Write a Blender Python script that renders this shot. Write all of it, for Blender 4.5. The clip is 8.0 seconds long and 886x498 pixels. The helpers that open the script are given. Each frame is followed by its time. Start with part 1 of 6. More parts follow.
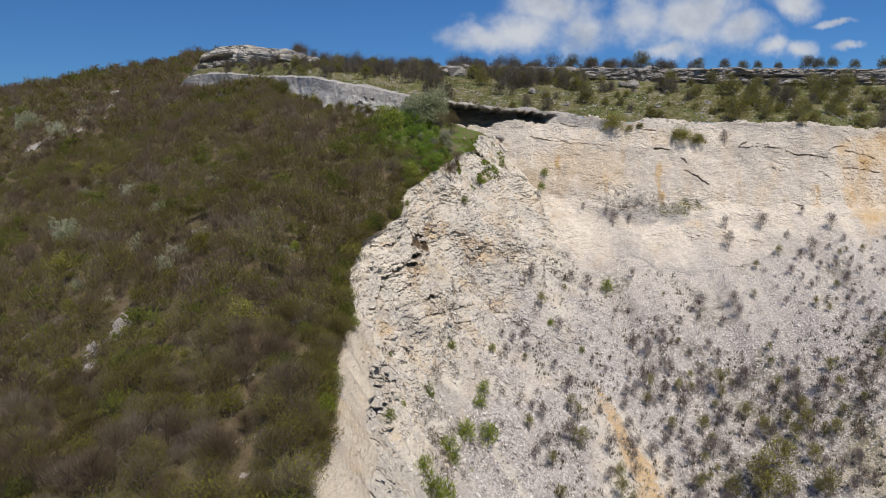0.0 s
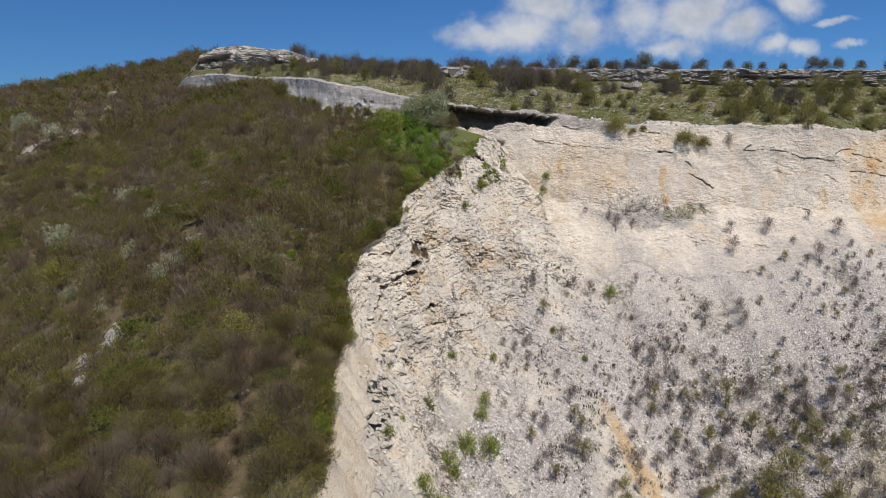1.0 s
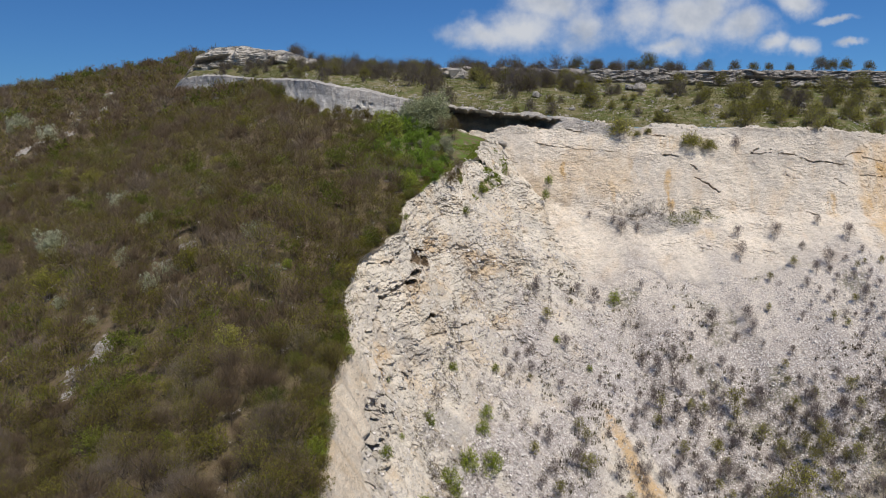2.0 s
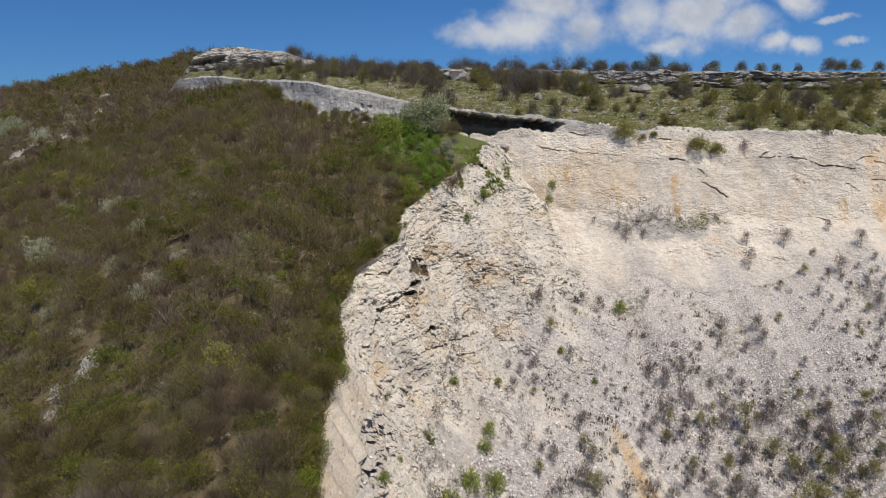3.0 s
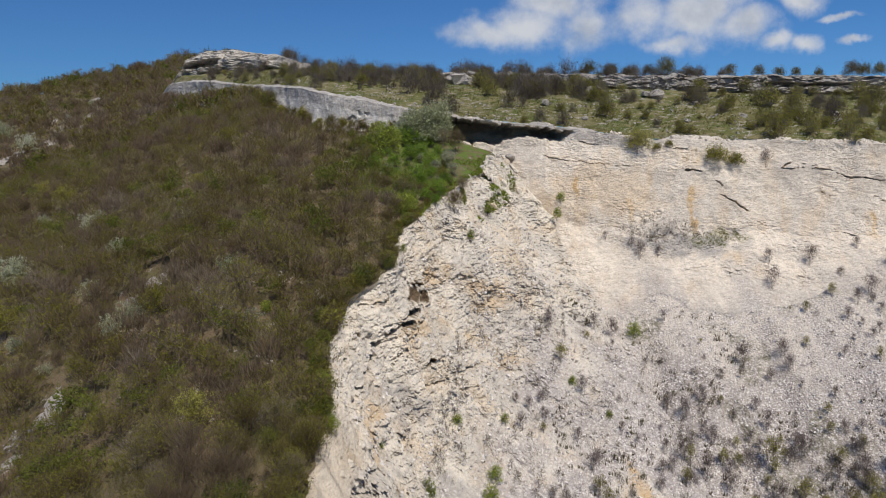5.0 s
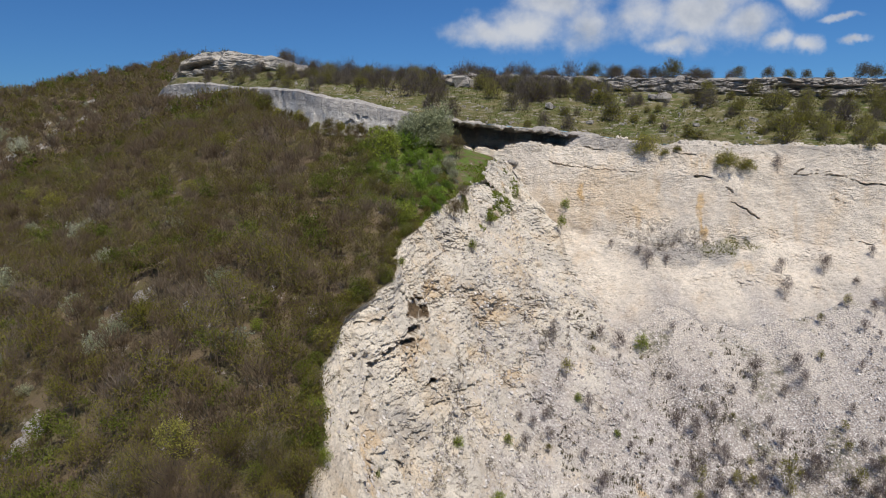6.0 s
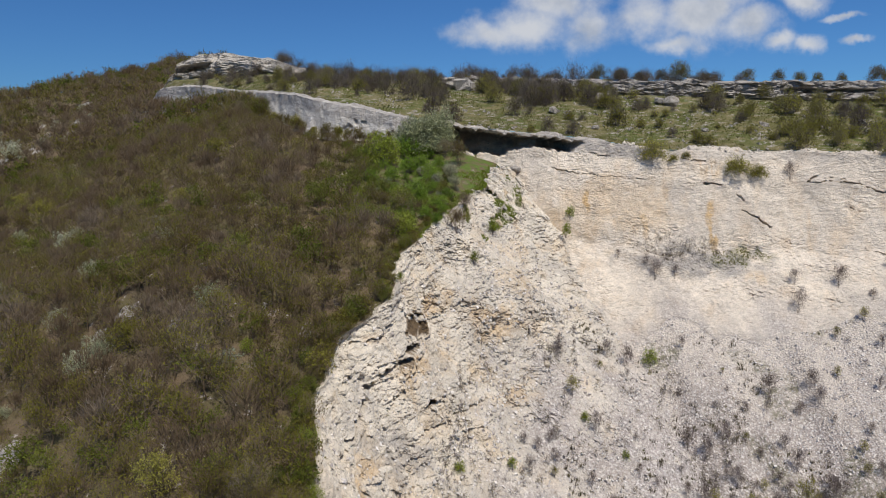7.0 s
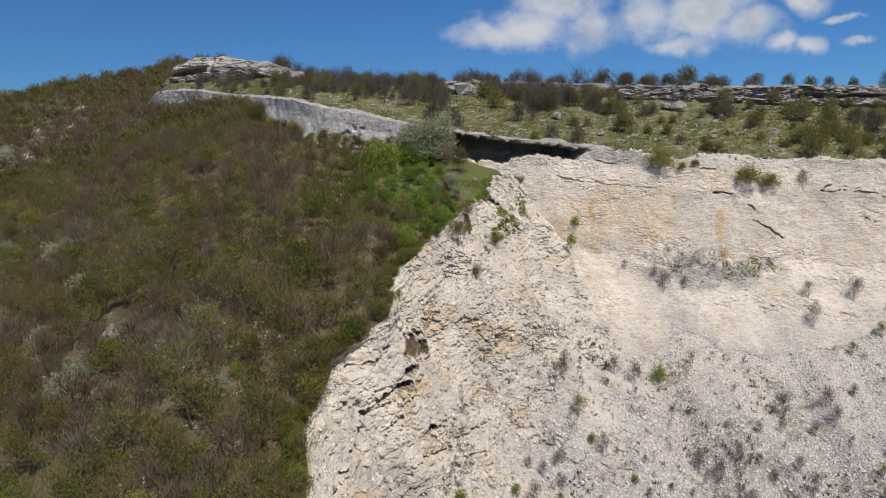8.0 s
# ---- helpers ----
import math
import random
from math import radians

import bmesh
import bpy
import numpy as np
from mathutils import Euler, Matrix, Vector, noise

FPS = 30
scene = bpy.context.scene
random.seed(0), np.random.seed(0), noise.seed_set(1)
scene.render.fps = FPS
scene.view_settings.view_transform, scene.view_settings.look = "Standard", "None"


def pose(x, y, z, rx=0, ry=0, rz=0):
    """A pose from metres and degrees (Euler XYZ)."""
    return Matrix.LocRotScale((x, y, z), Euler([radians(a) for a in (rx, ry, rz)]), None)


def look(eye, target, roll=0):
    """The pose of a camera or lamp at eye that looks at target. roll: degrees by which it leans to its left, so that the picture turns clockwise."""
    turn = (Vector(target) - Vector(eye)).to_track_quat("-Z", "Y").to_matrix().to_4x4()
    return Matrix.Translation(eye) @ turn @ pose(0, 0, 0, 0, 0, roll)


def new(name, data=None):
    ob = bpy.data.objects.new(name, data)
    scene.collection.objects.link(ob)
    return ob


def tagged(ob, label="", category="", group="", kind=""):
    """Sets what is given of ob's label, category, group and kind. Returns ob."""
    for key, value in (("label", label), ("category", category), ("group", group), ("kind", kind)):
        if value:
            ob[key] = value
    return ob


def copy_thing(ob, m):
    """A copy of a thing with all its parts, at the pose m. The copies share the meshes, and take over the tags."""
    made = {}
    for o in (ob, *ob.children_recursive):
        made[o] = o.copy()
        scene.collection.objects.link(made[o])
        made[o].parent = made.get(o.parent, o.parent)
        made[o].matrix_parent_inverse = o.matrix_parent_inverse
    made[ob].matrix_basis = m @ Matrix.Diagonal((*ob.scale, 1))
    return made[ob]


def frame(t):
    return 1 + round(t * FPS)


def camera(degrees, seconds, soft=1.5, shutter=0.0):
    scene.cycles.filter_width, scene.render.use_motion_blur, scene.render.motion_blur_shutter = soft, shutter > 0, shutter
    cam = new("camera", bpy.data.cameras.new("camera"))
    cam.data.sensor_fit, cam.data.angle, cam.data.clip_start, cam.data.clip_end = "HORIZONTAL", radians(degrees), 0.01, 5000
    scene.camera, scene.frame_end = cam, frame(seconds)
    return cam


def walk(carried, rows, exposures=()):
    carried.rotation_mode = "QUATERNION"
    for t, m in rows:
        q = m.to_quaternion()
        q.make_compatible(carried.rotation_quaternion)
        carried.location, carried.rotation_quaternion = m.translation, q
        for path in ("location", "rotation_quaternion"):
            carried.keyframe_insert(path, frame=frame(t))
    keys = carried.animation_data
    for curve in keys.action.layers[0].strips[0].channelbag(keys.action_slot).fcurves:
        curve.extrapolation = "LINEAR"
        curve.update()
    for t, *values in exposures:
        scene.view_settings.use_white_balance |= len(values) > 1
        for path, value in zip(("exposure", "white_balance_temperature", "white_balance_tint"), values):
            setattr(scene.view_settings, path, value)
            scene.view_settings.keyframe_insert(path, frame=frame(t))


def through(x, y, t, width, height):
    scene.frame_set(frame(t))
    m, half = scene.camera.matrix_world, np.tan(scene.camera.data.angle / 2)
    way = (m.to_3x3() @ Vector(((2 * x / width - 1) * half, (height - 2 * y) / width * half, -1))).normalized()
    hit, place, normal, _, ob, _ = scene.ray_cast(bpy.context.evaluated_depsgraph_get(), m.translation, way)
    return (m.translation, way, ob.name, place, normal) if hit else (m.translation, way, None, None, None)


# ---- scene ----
# ---- camera ----
cam = camera(63.8, 8.0, soft=1.05)
METRES, EYE, TILT, LEAN, TURN = 40.0, 60.0, -7.0, 0.0, 0.0
ROWS = [
    (0.0, 0.0, 0.0, 0.0, 0.0, 0.0, -0.0),
    (0.5, 0.0009, 0.0333, 0.0204, 0.02, -0.07, 0.04),
    (1.0, 0.0012, 0.0727, 0.0406, 0.04, -0.11, 0.05),
    (1.5, 0.0016, 0.1179, 0.0615, 0.07, -0.16, 0.06),
    (3.0, 0.0025, 0.2805, 0.1255, 0.15, -0.25, 0.12),
    (3.5, 0.003, 0.3418, 0.1505, 0.19, -0.28, 0.14),
    (4.0, 0.0036, 0.4057, 0.1757, 0.22, -0.3, 0.16),
    (4.5, 0.0039, 0.4715, 0.2011, 0.27, -0.31, 0.18),
    (6.0, 0.0058, 0.6727, 0.2752, 0.4, -0.31, 0.17),
    (6.5, 0.0063, 0.7382, 0.3001, 0.44, -0.31, 0.17),
    (7.0, 0.0069, 0.8027, 0.3251, 0.49, -0.29, 0.16),
    (7.5, 0.0077, 0.865, 0.3502, 0.55, -0.25, 0.15),
    (8.0, 0.0081, 0.9258, 0.3755, 0.59, -0.2, 0.13),
]
walk(cam, [(t, pose(0, 0, EYE, TILT, LEAN, TURN) @ pose(METRES * x, METRES * y, METRES * z, 90 + pitch, roll, yaw)) for t, x, y, z, yaw, pitch, roll in ROWS])

# ---- sky, sun and exposure ----
SUN_HEIGHT, SUN_FROM = 56.0, 22.0      # degrees above the horizon; from behind the camera, plus: to its right
scene.view_settings.exposure = 0.0
world = bpy.data.worlds.new("sky")
scene.world = world
world.use_nodes = True
wn, wl = world.node_tree.nodes, world.node_tree.links
wn.clear()


def w_math(how, a, b=0.0, c=0.0):
    n = wn.new("ShaderNodeMath")
    n.operation = how
    for value, socket in zip((a, b, c), n.inputs):
        if isinstance(value, bpy.types.NodeSocket):
            wl.new(value, socket)
        else:
            socket.default_value = value
    return n.outputs[0]


def w_step(value, low, high):
    n = wn.new("ShaderNodeMapRange")
    n.interpolation_type = "SMOOTHSTEP"
    wl.new(value, n.inputs["Value"])
    n.inputs["From Min"].default_value, n.inputs["From Max"].default_value = low, high
    return n.outputs[0]


sky = wn.new("ShaderNodeTexSky")
sky.sky_type, sky.sun_disc = "NISHITA", False
sky.sun_elevation, sky.sun_rotation = radians(SUN_HEIGHT), radians(180 + SUN_FROM)
sky.altitude, sky.dust_density, sky.ozone_density = 400, 0.15, 3.0
deep = wn.new("ShaderNodeMix")
deep.data_type, deep.blend_type = "RGBA", "MULTIPLY"
deep.inputs["Factor"].default_value = 1.0
wl.new(sky.outputs[0], deep.inputs["A"])
deep.inputs["B"].default_value = (0.285, 0.55, 0.88, 1)     # a clear, deep spring sky
# fair-weather clouds: heaps on the sky plane ahead, x / y and z / y of the way, with half widths
CLOUDS = ((0.05, 0.168, 0.055, 0.020), (0.11, 0.176, 0.070, 0.030), (0.15, 0.206, 0.062, 0.032), (0.19, 0.176, 0.042, 0.034), (0.27, 0.190, 0.048, 0.034), (0.33, 0.184, 0.070, 0.038),
          (0.36, 0.204, 0.060, 0.034), (0.405, 0.186, 0.045, 0.024), (0.31, 0.154, 0.050, 0.014), (0.452, 0.153, 0.028, 0.014), (0.492, 0.150, 0.022, 0.012), (0.48, 0.214, 0.036, 0.018),
          (0.541, 0.188, 0.028, 0.006), (0.553, 0.154, 0.020, 0.007))
way = wn.new("ShaderNodeTexCoord").outputs["Generated"]
parts = wn.new("ShaderNodeSeparateXYZ")
wl.new(way, parts.inputs[0])
ahead = w_math("MAXIMUM", parts.outputs["Y"], 0.05)
cu, cv = w_math("DIVIDE", parts.outputs["X"], ahead), w_math("DIVIDE", parts.outputs["Z"], ahead)
cloud_at = wn.new("ShaderNodeCombineXYZ")
wl.new(cu, cloud_at.inputs["X"]), wl.new(cv, cloud_at.inputs["Y"])


def w_noise(scale, detail, rough):
    n = wn.new("ShaderNodeTexNoise")
    wl.new(cloud_at.outputs[0], n.inputs["Vector"])
    n.inputs["Scale"].default_value, n.inputs["Detail"].default_value, n.inputs["Roughness"].default_value = scale, detail, rough
    return n.outputs["Fac"]


# the heaps have a ragged outline
push = w_math("SUBTRACT", w_noise(11, 6, 0.6), 0.5)
lift = w_math("SUBTRACT", w_noise(17, 6, 0.6), 0.5)
cu_r, cv_r = w_math("ADD", cu, w_math("MULTIPLY", push, 0.055)), w_math("ADD", cv, w_math("MULTIPLY", lift, 0.040))
heap = None
for mx, my, wide, tall in CLOUDS:
    a = w_math("DIVIDE", w_math("SUBTRACT", cu_r, mx), wide)
    c = w_math("DIVIDE", w_math("SUBTRACT", cv_r, my), tall)
    near_it = w_math("SUBTRACT", 1.0, w_math("SQRT", w_math("ADD", w_math("MULTIPLY", a, a), w_math("MULTIPLY", c, c))))
    heap = near_it if heap is None else w_math("SMOOTH_MAX", heap, near_it, 0.2)
billow = w_noise(14, 9, 0.6)
cover = w_step(w_math("ADD", heap, w_math("MULTIPLY", w_math("SUBTRACT", billow, 0.5), 2.1)), -0.34, 0.95)
grey_part = w_step(w_math("ADD", w_noise(10, 6, 0.55), w_math("MULTIPLY", heap, 0.14)), 0.50, 0.80)
cloud_colour = wn.new("ShaderNodeMix")
cloud_colour.data_type = "RGBA"
wl.new(grey_part, cloud_colour.inputs["Factor"])
cloud_colour.inputs["A"].default_value, cloud_colour.inputs["B"].default_value = (7.2, 7.3, 7.5, 1), (4.4, 4.8, 5.5, 1)
blend = wn.new("ShaderNodeMix")
blend.data_type = "RGBA"
wl.new(w_math("MULTIPLY", cover, 0.88), blend.inputs["Factor"])
wl.new(deep.outputs["Result"], blend.inputs["A"]), wl.new(cloud_colour.outputs["Result"], blend.inputs["B"])
back = wn.new("ShaderNodeBackground")
back.inputs["Strength"].default_value = 0.09
w_out = wn.new("ShaderNodeOutputWorld")
wl.new(blend.outputs["Result"], back.inputs["Color"])
wl.new(back.outputs[0], w_out.inputs["Surface"])
sun = new("sun", bpy.data.lights.new("sun", "SUN"))
sun.data.energy, sun.data.angle, sun.data.color = 4.3, radians(0.53), (1.0, 0.94, 0.85)
far_sun = Vector((math.sin(radians(SUN_FROM)), -math.cos(radians(SUN_FROM)), math.tan(radians(SUN_HEIGHT)))) * 300
sun.matrix_world = look(far_sun, (0, 0, 0))


# ---- materials ----
class Nodes:
    """A small hand for building one procedural material."""

    def __init__(self, name, rough=0.9, spec=0.25):
        self.mat = bpy.data.materials.new(name)
        self.mat.use_nodes = True
        self.nodes, self.links = self.mat.node_tree.nodes, self.mat.node_tree.links
        self.shader = self.nodes["Principled BSDF"]
        self.shader.inputs["Roughness"].default_value = rough
        self.shader.inputs["Specular IOR Level"].default_value = spec
        self.place = self.nodes.new("ShaderNodeNewGeometry").outputs["Position"]

    def node(self, kind, **inputs):
        n = self.nodes.new(kind)
        for key, value in inputs.items():
            self.put(value, n.inputs[key])
        return n

    def put(self, value, socket):
        if isinstance(value, bpy.types.NodeSocket):
            self.links.new(value, socket)
        else:
            socket.default_value = value

    def noise(self, scale, detail=5.0, rough=0.6, stretch=(1, 1, 1), warp=0.0):
        m = self.node("ShaderNodeMapping", Vector=self.place, Scale=stretch)
        return self.node("ShaderNodeTexNoise", Vector=m.outputs[0], Scale=scale, Detail=detail, Roughness=rough, Distortion=warp).outputs["Fac"]

    def cells(self, scale, stretch=(1, 1, 1), feature="F1", out="Distance"):
        m = self.node("ShaderNodeMapping", Vector=self.place, Scale=stretch)
        n = self.node("ShaderNodeTexVoronoi", Vector=m.outputs[0], Scale=scale)
        n.feature = feature
        return n.outputs[out]

    def ramp(self, fac, low, high):
        n = self.nodes.new("ShaderNodeMapRange")
        n.interpolation_type = "SMOOTHSTEP"
        self.put(fac, n.inputs["Value"])
        n.inputs["From Min"].default_value, n.inputs["From Max"].default_value = low, high
        return n.outputs[0]

    def math(self, how, a, b):
        n = self.nodes.new("ShaderNodeMath")
        n.operation = how
        self.put(a, n.inputs[0])
        self.put(b, n.inputs[1])
        return n.outputs[0]

    def mix(self, fac, a, b, how="MIX"):
        n = self.nodes.new("ShaderNodeMix")
        n.data_type, n.blend_type = "RGBA", how
        self.put(fac, n.inputs["Factor"])
        self.put((*a, 1) if isinstance(a, tuple) else a, n.inputs["A"])
        self.put((*b, 1) if isinstance(b, tuple) else b, n.inputs["B"])
        return n.outputs["Result"]

    def layer(self, name):
        n = self.nodes.new("ShaderNodeAttribute")
        n.attribute_name = name
        return n.outputs["Fac"]

    def random(self):
        return self.nodes.new("ShaderNodeObjectInfo").outputs["Random"]

    def finish(self, colour, bump=None, height=0.1, strength=0.6):
        self.put(colour, self.shader.inputs["Base Color"])
        if bump is not None:
            b = self.node("ShaderNodeBump", Height=bump, Strength=strength, Distance=height)
            self.links.new(b.outputs[0], self.shader.inputs["Normal"])
        return self.mat


def limestone(name, pale, grey, warm, strata=1.0, dip=0.0, chip=1.0, streak=0.25):
    """Broken limestone; strata: how thin its beds are, dip: how steeply they sink towards the valley; chip: how broken, streak: how strongly dark streaks run down it."""
    n = Nodes(name, 0.92, 0.2)
    n.place = n.node("ShaderNodeMapping", Vector=n.place, Rotation=(-dip, 0, 0)).outputs[0]
    thin = 1.0 + 1.4 * strata
    broad, fine, grain = n.noise(0.11, 4), n.noise(0.9, 6, 0.65), n.noise(5.0, 4, 0.7)
    c = n.mix(n.ramp(broad, 0.35, 0.7), pale, grey)
    c = n.mix(n.math("MULTIPLY", n.ramp(fine, 0.42, 0.75), 0.40), c, tuple(v * 0.66 for v in grey))
    c = n.mix(n.math("MULTIPLY", n.ramp(n.noise(0.22, 5, 0.6, (1, 1, 0.3)), 0.5, 0.72), 0.6), c, warm)
    c = n.mix(n.math("MULTIPLY", n.layer("ochre"), n.ramp(fine, 0.22, 0.5)), c, (0.62, 0.40, 0.17))
    c = n.mix(n.math("MULTIPLY", n.layer("grit"), n.ramp(n.noise(0.5, 6, 0.7), 0.25, 0.55)), c, (0.36, 0.335, 0.31))
    chips = n.math("MULTIPLY", n.cells(3.2, (1, 1, 1), "F1", "Color"), 1.0)
    gravel = n.mix(n.ramp(n.noise(0.12, 5, 0.65), 0.35, 0.65), (0.50, 0.445, 0.415), (0.41, 0.365, 0.345))
    gravel = n.mix(n.math("MULTIPLY", n.ramp(chips, 0.55, 0.78), 0.85), gravel, (0.78, 0.73, 0.68))
    gravel = n.mix(n.math("MULTIPLY", n.ramp(grain, 0.48, 0.60), 0.62), gravel, (0.18, 0.155, 0.15))
    c = n.mix(n.math("MULTIPLY", n.layer("gravel"), n.ramp(n.noise(0.4, 6, 0.7), 0.25, 0.5)), c, gravel)
    c = n.mix(n.math("MULTIPLY", n.layer("green"), n.ramp(grain, 0.3, 0.6)), c, (0.17, 0.175, 0.055))
    # each flake of the broken surface has its own tone
    tones = n.math("MULTIPLY", n.cells(2.6, (0.55, 0.55, thin), "F1", "Color"), 1.0)
    c = n.mix(n.math("MULTIPLY", n.ramp(tones, 0.35, 0.8), 0.20), c, tuple(v * 0.55 for v in grey))
    c = n.mix(n.math("MULTIPLY", n.ramp(grain, 0.45, 0.68), 0.34), c, (0.2, 0.185, 0.165))
    specks = n.ramp(n.noise(2.2, 6, 0.75, (0.42, 0.42, 1.0 + 0.7 * strata)), 0.575, 0.645)
    c = n.mix(n.math("MULTIPLY", specks, n.ramp(n.noise(0.16, 4), 0.35, 0.6)), c, (0.22, 0.18, 0.145))
    c = n.mix(n.math("MULTIPLY", n.ramp(n.noise(0.55, 5, 0.6, (1, 1, 0.1)), 0.52, 0.70), streak), c, tuple(v * 0.72 for v in grey))
    # two dark browns cover what this layer marks
    c = n.mix(n.layer("dark_brown"), c, n.mix(n.ramp(fine, 0.35, 0.65), (0.075, 0.05, 0.028), (0.17, 0.115, 0.062)))
    beds = n.noise(1.1, 6, 0.72, (0.45, 0.45, 0.5 + 0.9 * strata), 0.8)
    flakes = n.math("MULTIPLY", n.cells(1.5, (0.55, 0.55, thin), "F1", "Color"), 1.0)
    small = n.math("MULTIPLY", n.cells(3.6, (0.55, 0.55, thin), "F1", "Color"), 1.0)
    chipped = n.math("ADD", n.math("MULTIPLY", flakes, 0.8), n.math("MULTIPLY", small, 0.6))
    chipped = n.math("MULTIPLY", n.math("MULTIPLY", chipped, chip), n.ramp(n.noise(0.14, 4, 0.6), 0.25, 0.5))
    relief = n.math("ADD", n.math("ADD", n.math("MULTIPLY", beds, 0.4 + 0.6 * chip), chipped), n.math("ADD", n.math("MULTIPLY", fine, 0.7), n.math("MULTIPLY", grain, 0.5)))
    return n.finish(c, relief, 0.34, 0.85)


WALL = limestone("quarry limestone", (0.84, 0.738, 0.61), (0.69, 0.61, 0.515), (0.70, 0.545, 0.38), 0.8, 0.0, 0.55, 0.35)
FLANK = limestone("broken limestone", (0.80, 0.72, 0.605), (0.68, 0.615, 0.525), (0.66, 0.50, 0.31), 0.9, 0.22)
OLD_ROCK = limestone("streaked grey limestone", (0.73, 0.69, 0.63), (0.55, 0.515, 0.47), (0.60, 0.50, 0.38), 0.12, 0.0, 0.4, 0.65)
SUMMIT = limestone("pale hilltop limestone", (0.66, 0.605, 0.525), (0.50, 0.46, 0.40), (0.56, 0.45, 0.33))
GREY = limestone("weathered grey limestone", (0.50, 0.46, 0.415), (0.35, 0.325, 0.295), (0.45, 0.37, 0.28))


def scree_material():
    n = Nodes("limestone scree", 0.95, 0.15)
    c = n.mix(n.ramp(n.noise(0.12, 5, 0.65), 0.35, 0.65), (0.49, 0.432, 0.388), (0.40, 0.350, 0.316))
    c = n.mix(n.math("MULTIPLY", n.ramp(n.noise(0.3, 5, 0.6, (1, 0.35, 0.35)), 0.55, 0.75), 0.6), c, (0.50, 0.45, 0.37))
    stone = n.math("MULTIPLY", n.cells(3.4, (1, 1, 1), "F1", "Color"), 1.0)
    c = n.mix(n.math("MULTIPLY", n.ramp(stone, 0.55, 0.78), 0.85), c, (0.79, 0.74, 0.69))
    c = n.mix(n.math("MULTIPLY", n.layer("ochre"), n.ramp(n.noise(1.0, 5), 0.3, 0.6)), c, (0.52, 0.33, 0.13))
    c = n.mix(n.math("MULTIPLY", n.layer("pale"), n.ramp(n.noise(0.6, 5, 0.65), 0.3, 0.6)), c, (0.70, 0.625, 0.54))
    c = n.mix(n.math("MULTIPLY", n.layer("sand"), 0.9), c, (0.58, 0.50, 0.38))
    c = n.mix(n.math("MULTIPLY", n.layer("green"), n.ramp(n.noise(1.4, 5), 0.4, 0.6)), c, (0.12, 0.12, 0.05))
    grain = n.noise(4.0, 5, 0.75)
    c = n.mix(n.math("MULTIPLY", n.ramp(grain, 0.48, 0.60), 0.62), c, (0.19, 0.165, 0.155))
    return n.finish(c, n.math("ADD", n.cells(2.8), grain), 0.4, 0.8)


def meadow_material():
    n = Nodes("dry meadow", 0.95, 0.1)
    c = n.mix(n.ramp(n.noise(0.10, 5), 0.35, 0.62), (0.120, 0.112, 0.046), (0.088, 0.106, 0.031))
    c = n.mix(n.ramp(n.noise(0.45, 6, 0.65, (0.6, 1, 1)), 0.45, 0.6), c, (0.185, 0.160, 0.082))
    c = n.mix(n.ramp(n.noise(0.8, 6, 0.7, (0.5, 1, 1)), 0.54, 0.62), c, (0.33, 0.30, 0.26))
    c = n.mix(n.math("MULTIPLY", n.ramp(n.noise(3.0, 4), 0.4, 0.7), 0.4), c, (0.10, 0.092, 0.04))
    return n.finish(c, n.noise(2.0, 6, 0.7), 0.3, 0.8)


def litter_material():
    n = Nodes("woodland floor", 0.95, 0.1)
    c = n.mix(n.ramp(n.noise(0.2, 5), 0.35, 0.65), (0.165, 0.122, 0.080), (0.125, 0.108, 0.055))
    c = n.mix(n.ramp(n.noise(0.3, 6, 0.75), 0.60, 0.66), c, (0.40, 0.355, 0.32))
    c = n.mix(n.math("MULTIPLY", n.layer("green"), n.ramp(n.noise(0.5, 5), 0.38, 0.6)), c, (0.10, 0.15, 0.03))
    c = n.mix(n.ramp(n.noise(1.5, 5), 0.5, 0.75), c, (0.09, 0.07, 0.045))
    return n.finish(c, n.noise(1.5, 6, 0.7), 0.4, 0.8)


def plant_material(name, colours, source="", shine=0.1, through=0.42):
    """colours: dark, middle, light; source: the name of a mesh layer, or nothing for a tone of each object."""
    n = Nodes(name, 0.75, shine)
    tone = n.layer(source) if source else n.random()
    island = n.nodes["Geometry"].outputs["Random Per Island"]
    both = n.math("ADD", n.math("MULTIPLY", tone, 0.8), n.math("MULTIPLY", island, 0.2))
    c = n.mix(n.ramp(both, 0.0, 0.5), colours[0], colours[1])
    c = n.mix(n.ramp(both, 0.45, 1.0), c, colours[2])
    n.finish(c)
    if through:     # thin leaves let part of the light pass
        glow = n.node("ShaderNodeBsdfTranslucent", Color=c)
        both_sides = n.node("ShaderNodeMixShader", Fac=through)
        n.links.new(n.shader.outputs[0], both_sides.inputs[1]), n.links.new(glow.outputs[0], both_sides.inputs[2])
        n.links.new(both_sides.outputs[0], n.nodes["Material Output"].inputs["Surface"])
    return n.mat


TWIG_TONES = ((0.125, 0.086, 0.048), (0.200, 0.148, 0.096), (0.305, 0.252, 0.195))
OLIVE_TONES = ((0.125, 0.112, 0.021), (0.195, 0.182, 0.030), (0.285, 0.268, 0.050))
GREEN_TONES = ((0.12, 0.155, 0.028), (0.20, 0.24, 0.04), (0.30, 0.34, 0.065))
SAGE_TONES = ((0.19, 0.20, 0.125), (0.28, 0.29, 0.20), (0.40, 0.405, 0.31))
WOOD_GREEN_TONES = ((0.095, 0.115, 0.020), (0.150, 0.172, 0.029), (0.225, 0.25, 0.048))
BARK = plant_material("bark", ((0.07, 0.055, 0.045), (0.10, 0.082, 0.068), (0.14, 0.118, 0.10)))
TWIG = plant_material("bare twigs", TWIG_TONES)
